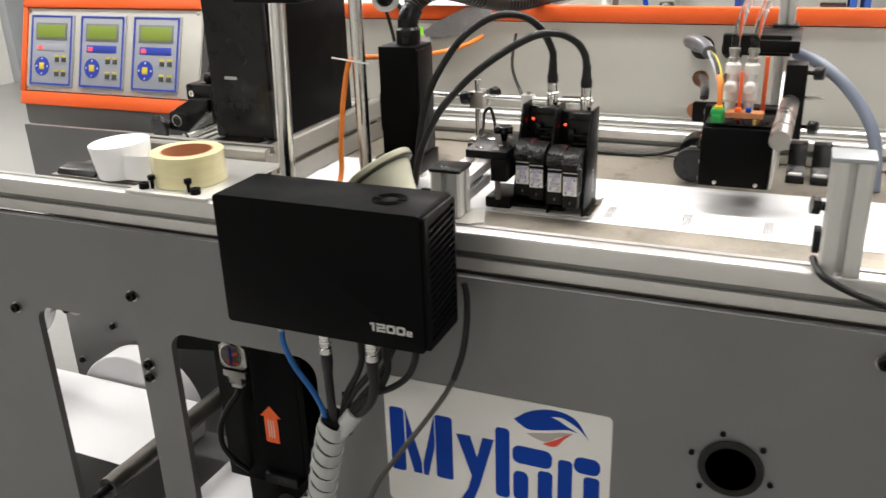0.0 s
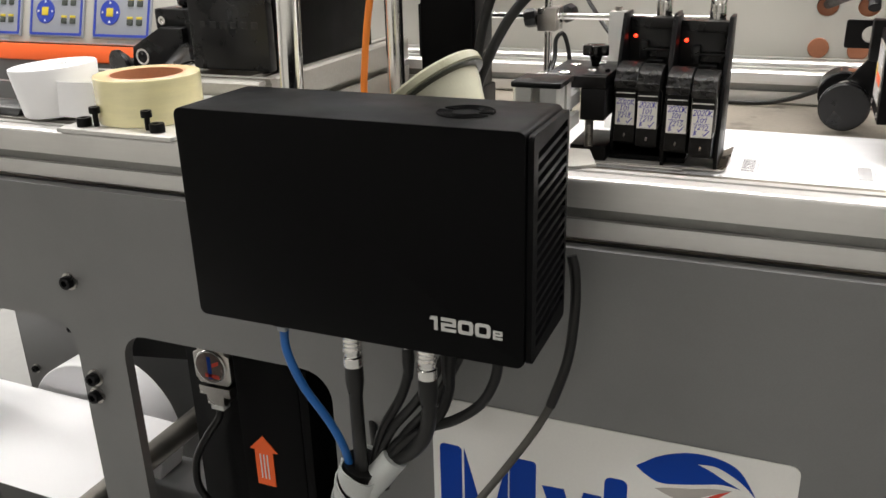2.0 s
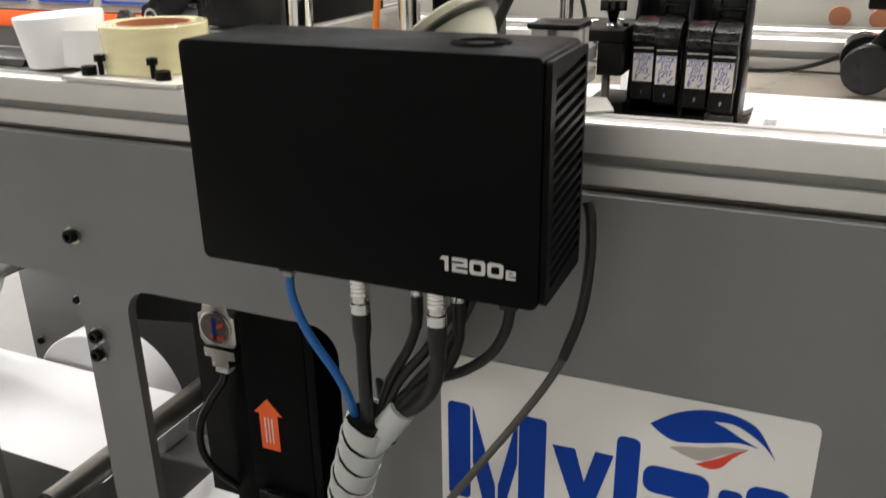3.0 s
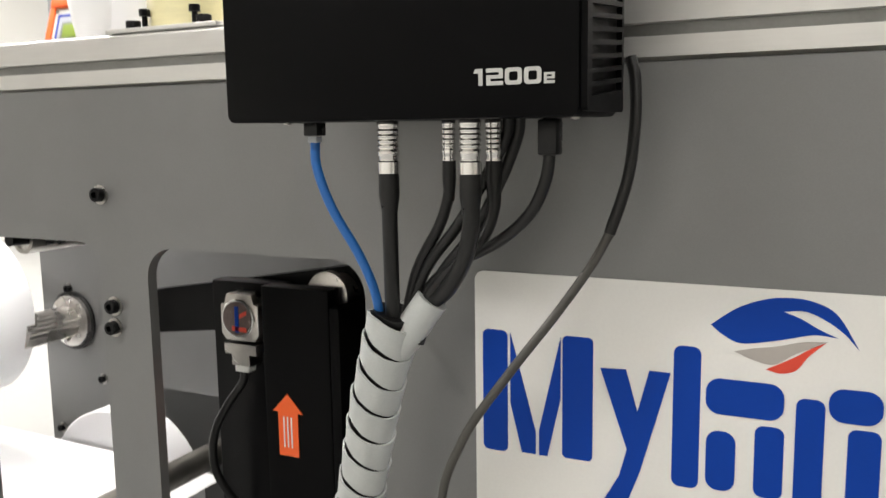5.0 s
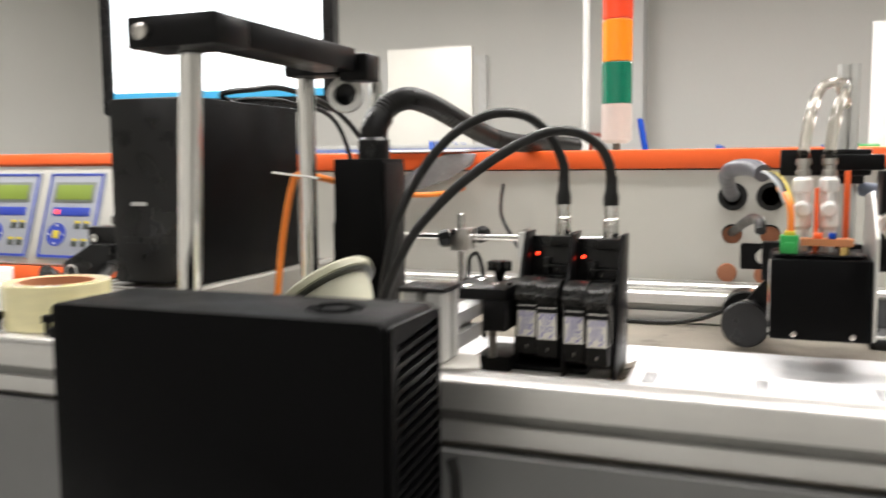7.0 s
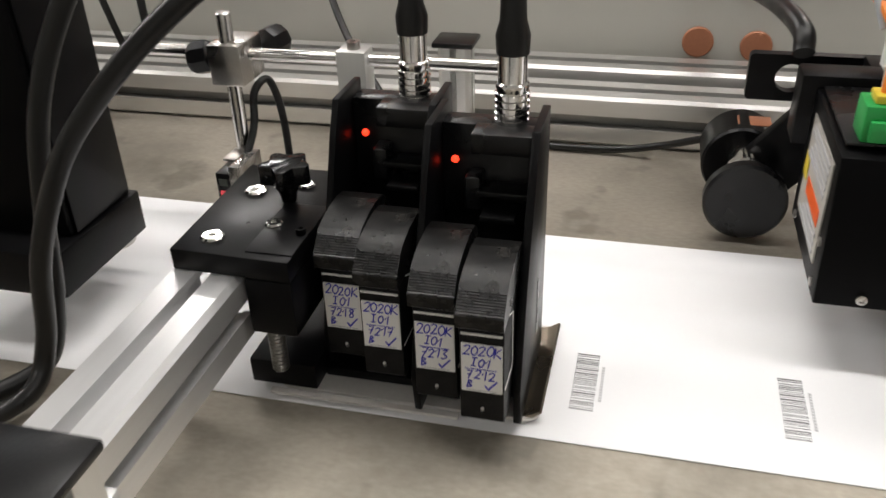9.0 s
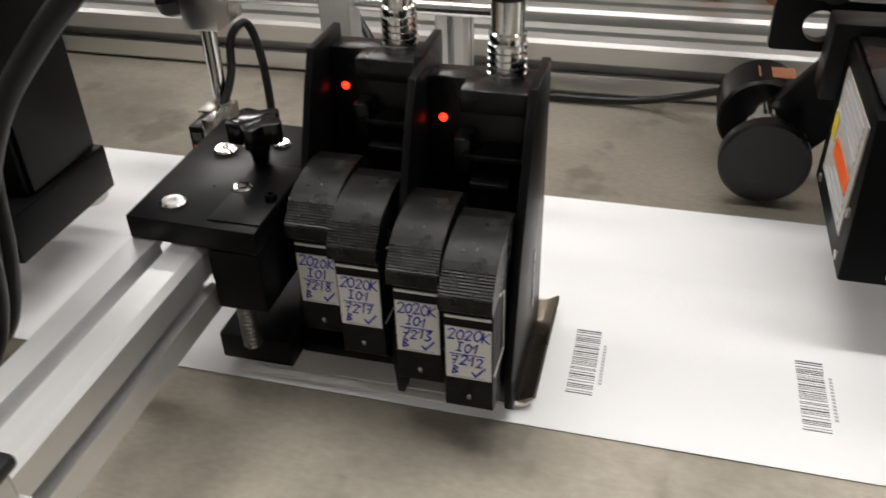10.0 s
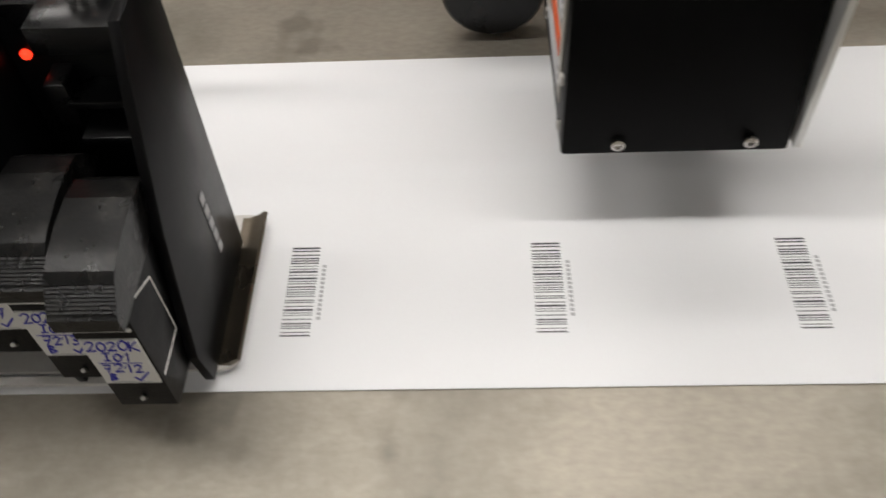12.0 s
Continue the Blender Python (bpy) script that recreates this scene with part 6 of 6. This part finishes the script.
solo("white_pole", rod((0.158, 1.2, 0.0), (0.158, 1.2, 2.99), 0.0065, 12), WHITE_PL, (0.158, 1.2, 0), "thin white vertical pole behind the machine", "pole")
solo("blue_bar", rod((0.315, 1.05, 1.0902), (0.285, 1.1, 1.215), 0.006, 10), BLUE, (0.315, 1.05, 1.09), "short blue bar leaning behind the lamp tower", "bar")


def clutter_on_cabinet():
    t = thing("timer", (-0.09, 0.74, 1.07), "small white timer with a green lit display", "timer")
    part("case", box(-0.11, -0.07, 0.735, 0.7465, 1.07, 1.112, 0.002), WHITE_PL, t)
    part("display", box(-0.104, -0.086, 0.7335, 0.7352, 1.09, 1.106), LCD_BRIGHT, t)
    p = thing("loose_papers", (0.0, 0.86, 1.15), "untidy white papers hanging over the cabinet rim", "papers")
    part("sheet", prism([(-0.16, 0.716), (0.04, 0.722), (0.12, 0.82), (0.12, 0.96), (-0.15, 0.95)], "z", 1.1505, 1.152), PAPER, p)
    part("sheet", prism([(-0.10, 0.726), (0.10, 0.745), (0.09, 0.90), (-0.11, 0.88)], "z", 1.1522, 1.1545), PAPER, p)
    b = thing("plastic_folder", (0.03, 0.735, 1.07), "grey plastic folder hung on the orange rim", "plastic folder")
    part("sleeve", prism([(-0.085, 1.098), (-0.03, 1.128), (0.015, 1.1475), (0.068, 1.1475), (0.062, 1.13), (0.02, 1.105), (-0.03, 1.088), (-0.08, 1.086)], "y", 0.7315, 0.7385, bev=0.002), FOLDER_GREY, b)


FOLDER_GREY = material("grey_plastic_film", (0.30, 0.30, 0.31), 0.25, 0.0, 0.15, 18, 200, 0.1)
LCD_BRIGHT = glowing("bright_green_display", (0.3, 0.75, 0.03), 0.7)
clutter_on_cabinet()


FRAME_BLUE = material("blue_frame_paint", (0.03, 0.09, 0.38), 0.4, 0, 0.05, 8, 200, 0.03)
TOP_BROWN = material("red_brown_tabletop", (0.26, 0.07, 0.05), 0.5, 0, 0.1, 6, 100, 0.04)
TOP_GREY = material("grey_tabletop", (0.35, 0.35, 0.33), 0.5, 0, 0.1, 6, 100, 0.04)
RED_SHELF = material("red_shelf_board", (0.5, 0.09, 0.05), 0.5, 0, 0.1, 6, 100, 0.04)
CRATE_GREEN = material("green_crate_plastic", (0.03, 0.33, 0.07), 0.4, 0, 0.08, 12, 200, 0.04)
DARK_GOODS = material("dark_maroon_goods", (0.06, 0.03, 0.03), 0.5, 0, 0.2, 20, 200, 0.05)


def storage_rack(x0, x1, y0, y1, levels, top_mat, goods):
    """Blue posts, shelf boards at the given levels, goods along each board but the top one."""
    t = thing("storage_rack", ((x0 + x1) / 2, (y0 + y1) / 2, 0), "blue steel rack with boards full of goods", "rack", "racks beyond the machine")
    for lx in (x0, x1 - 0.035):
        for ly in (y0, y1 - 0.035):
            part("post", box(lx, lx + 0.035, ly, ly + 0.035, 0.0, levels[-1] + 0.02, 0.003), FRAME_BLUE, t)
    for z in levels:
        part("board", box(x0 + 0.036, x1 - 0.036, y0 + 0.005, y1 - 0.005, z - 0.03, z, 0.003), top_mat, t)
        part("rail", box(x0 + 0.036, x1 - 0.036, y0 - 0.002, y0 + 0.004, z - 0.045, z - 0.031, 0.001), FRAME_BLUE, t)
    rnd = random.Random(goods)
    for z, z_next in zip(levels, levels[1:]):
        x = x0 + 0.06
        while x < x1 - 0.16:
            w, h, d = rnd.uniform(0.06, 0.2), rnd.uniform(0.3, 0.8) * (z_next - z - 0.06), rnd.uniform(0.1, 0.25)
            w = min(w, x1 - 0.05 - x)
            mat_ = rnd.choice((CARD_WHITE, BLACK_PL, CARDBOARD, GREY_PL, CRATE_GREEN, DARK_GOODS, CARD_WHITE, DARK_STEEL, DARK_GOODS, FRAME_BLUE))
            if rnd.random() < 0.3:
                bm = lathe([(w * 0.42, 0), (w * 0.42, h * 0.85), (w * 0.3, h), (0, h)], (x + w / 2, y0 + 0.03 + w / 2, z + 0.0005), (0, 0, 1), 20)
                solo("storage_tub", bm, mat_, (x, y0 + 0.03, z), "small round tub on a rack board", "tub", "goods on the racks")
            else:
                solo("storage_box", box(x, x + w, y0 + 0.03, y0 + 0.03 + d, z + 0.0005, z + h, 0.006), mat_, (x, y0 + 0.03, z), "small storage box on a rack board", "box", "goods on the racks")
            x += w + rnd.uniform(0.01, 0.09)


storage_rack(-2.9, -1.55, 4.7, 5.2, (0.4, 0.9, 1.17, 1.28), TOP_GREY, 3)
storage_rack(-1.42, -0.93, 4.4, 4.9, (0.4, 0.92, 1.27), TOP_GREY, 5)
storage_rack(-0.7, 0.24, 4.6, 5.1, (0.4, 0.93, 1.19), TOP_BROWN, 8)
storage_rack(0.26, 0.86, 4.4, 4.9, (0.4, 0.93, 1.22), RED_SHELF, 12)
storage_rack(0.90, 2.2, 4.5, 5.0, (0.4, 0.93, 1.19), TOP_BROWN, 15)
solo("crate", box(0.93, 1.10, 4.52, 4.8, 1.1905, 1.235, 0.006), CRATE_GREEN, (0.93, 4.52, 1.19), "shallow green plastic crate on a rack", "crate")
solo("white_board", box(-2.15, -1.48, 5.3, 5.34, 0.0, 2.0, 0.004), CAB_GREY, (-1.8, 5.32, 0.0), "tall pale board standing behind the racks", "board")
solo("white_board", box(1.12, 1.75, 5.3, 5.34, 0.0, 2.0, 0.004), CARD_WHITE, (1.4, 5.32, 0.0), "tall pale board standing behind the racks", "board")
solo("notice_frame", prism(round_rect(-0.95, -0.74, 1.2, 1.42, 0.004, 2), "y", 6.97, 6.999, holes=[round_rect(-0.92, -0.77, 1.23, 1.39, 0.002, 2)]), RED_SHELF, (-0.85, 6.98, 1.2), "red notice frame on the far wall", "frame")


def room_door():
    t = thing("door_1", (-2.4, 6.98, 0), "pale flush door in the far wall", "door", kind="structure")
    part("frame", prism([(-2.95, 0.0), (-1.9, 0.0), (-1.9, 2.15), (-2.95, 2.15)], "y", 6.94, 6.999, holes=[[(-2.88, 0.03), (-1.97, 0.03), (-1.97, 2.08), (-2.88, 2.08)]]), WHITE_PL, t)
    part("leaf", box(-2.88, -1.97, 6.96, 6.99, 0.01, 2.08), ROOM_WALL, t)
    part("handle", rod((-2.06, 6.94, 1.02), (-2.17, 6.94, 1.02), 0.01, 12), STEEL, t)


room_door()
for x in (-4.3, -0.6, 2.4):
    solo("column", box(x - 0.15, x + 0.15, 6.7, 6.999, 0.0, 3.0, 0.004), CEIL_WHITE, (x, 6.85, 0), "white boxed column at the far wall", "column", kind="structure")
solo("pillar", box(-5.998, -5.9, 4.70, 4.94, 0.0, 3.0, 0.004), GREY_PL, (-5.95, 4.82, 0), "grey boxed pillar on the side wall", "pillar", kind="structure")
solo("corner_strip", box(-5.998, -5.88, 4.942, 4.985, 0.0, 3.0, 0.004), CEIL_WHITE, (-5.94, 4.96, 0), "narrow white corner strip beside the pillar", "trim", kind="structure")


def pendant_lamp(x, y, z):
    t = thing("pendant_lamp", (x, y, z), "white bell-shaped hanging lamp on a cord", "pendant lamp")
    part("shade", lathe([(0.02, 0.10), (0.03, 0.07), (0.09, 0.02), (0.10, 0.0), (0.094, 0.0), (0.086, 0.016), (0.026, 0.064)], (x, y, z), (0, 0, 1), 32), WHITE_PL, t)
    part("socket", lathe([(0.02, 0.095), (0.02, 0.15), (0.006, 0.16)], (x, y, z), (0, 0, 1), 20), GREY_PL, t)
    part("cord", rod((x, y, z + 0.155), (x, y, 2.999), 0.005, 8), GREY_PL, t)


pendant_lamp(-5.4, 4.58, 2.27)
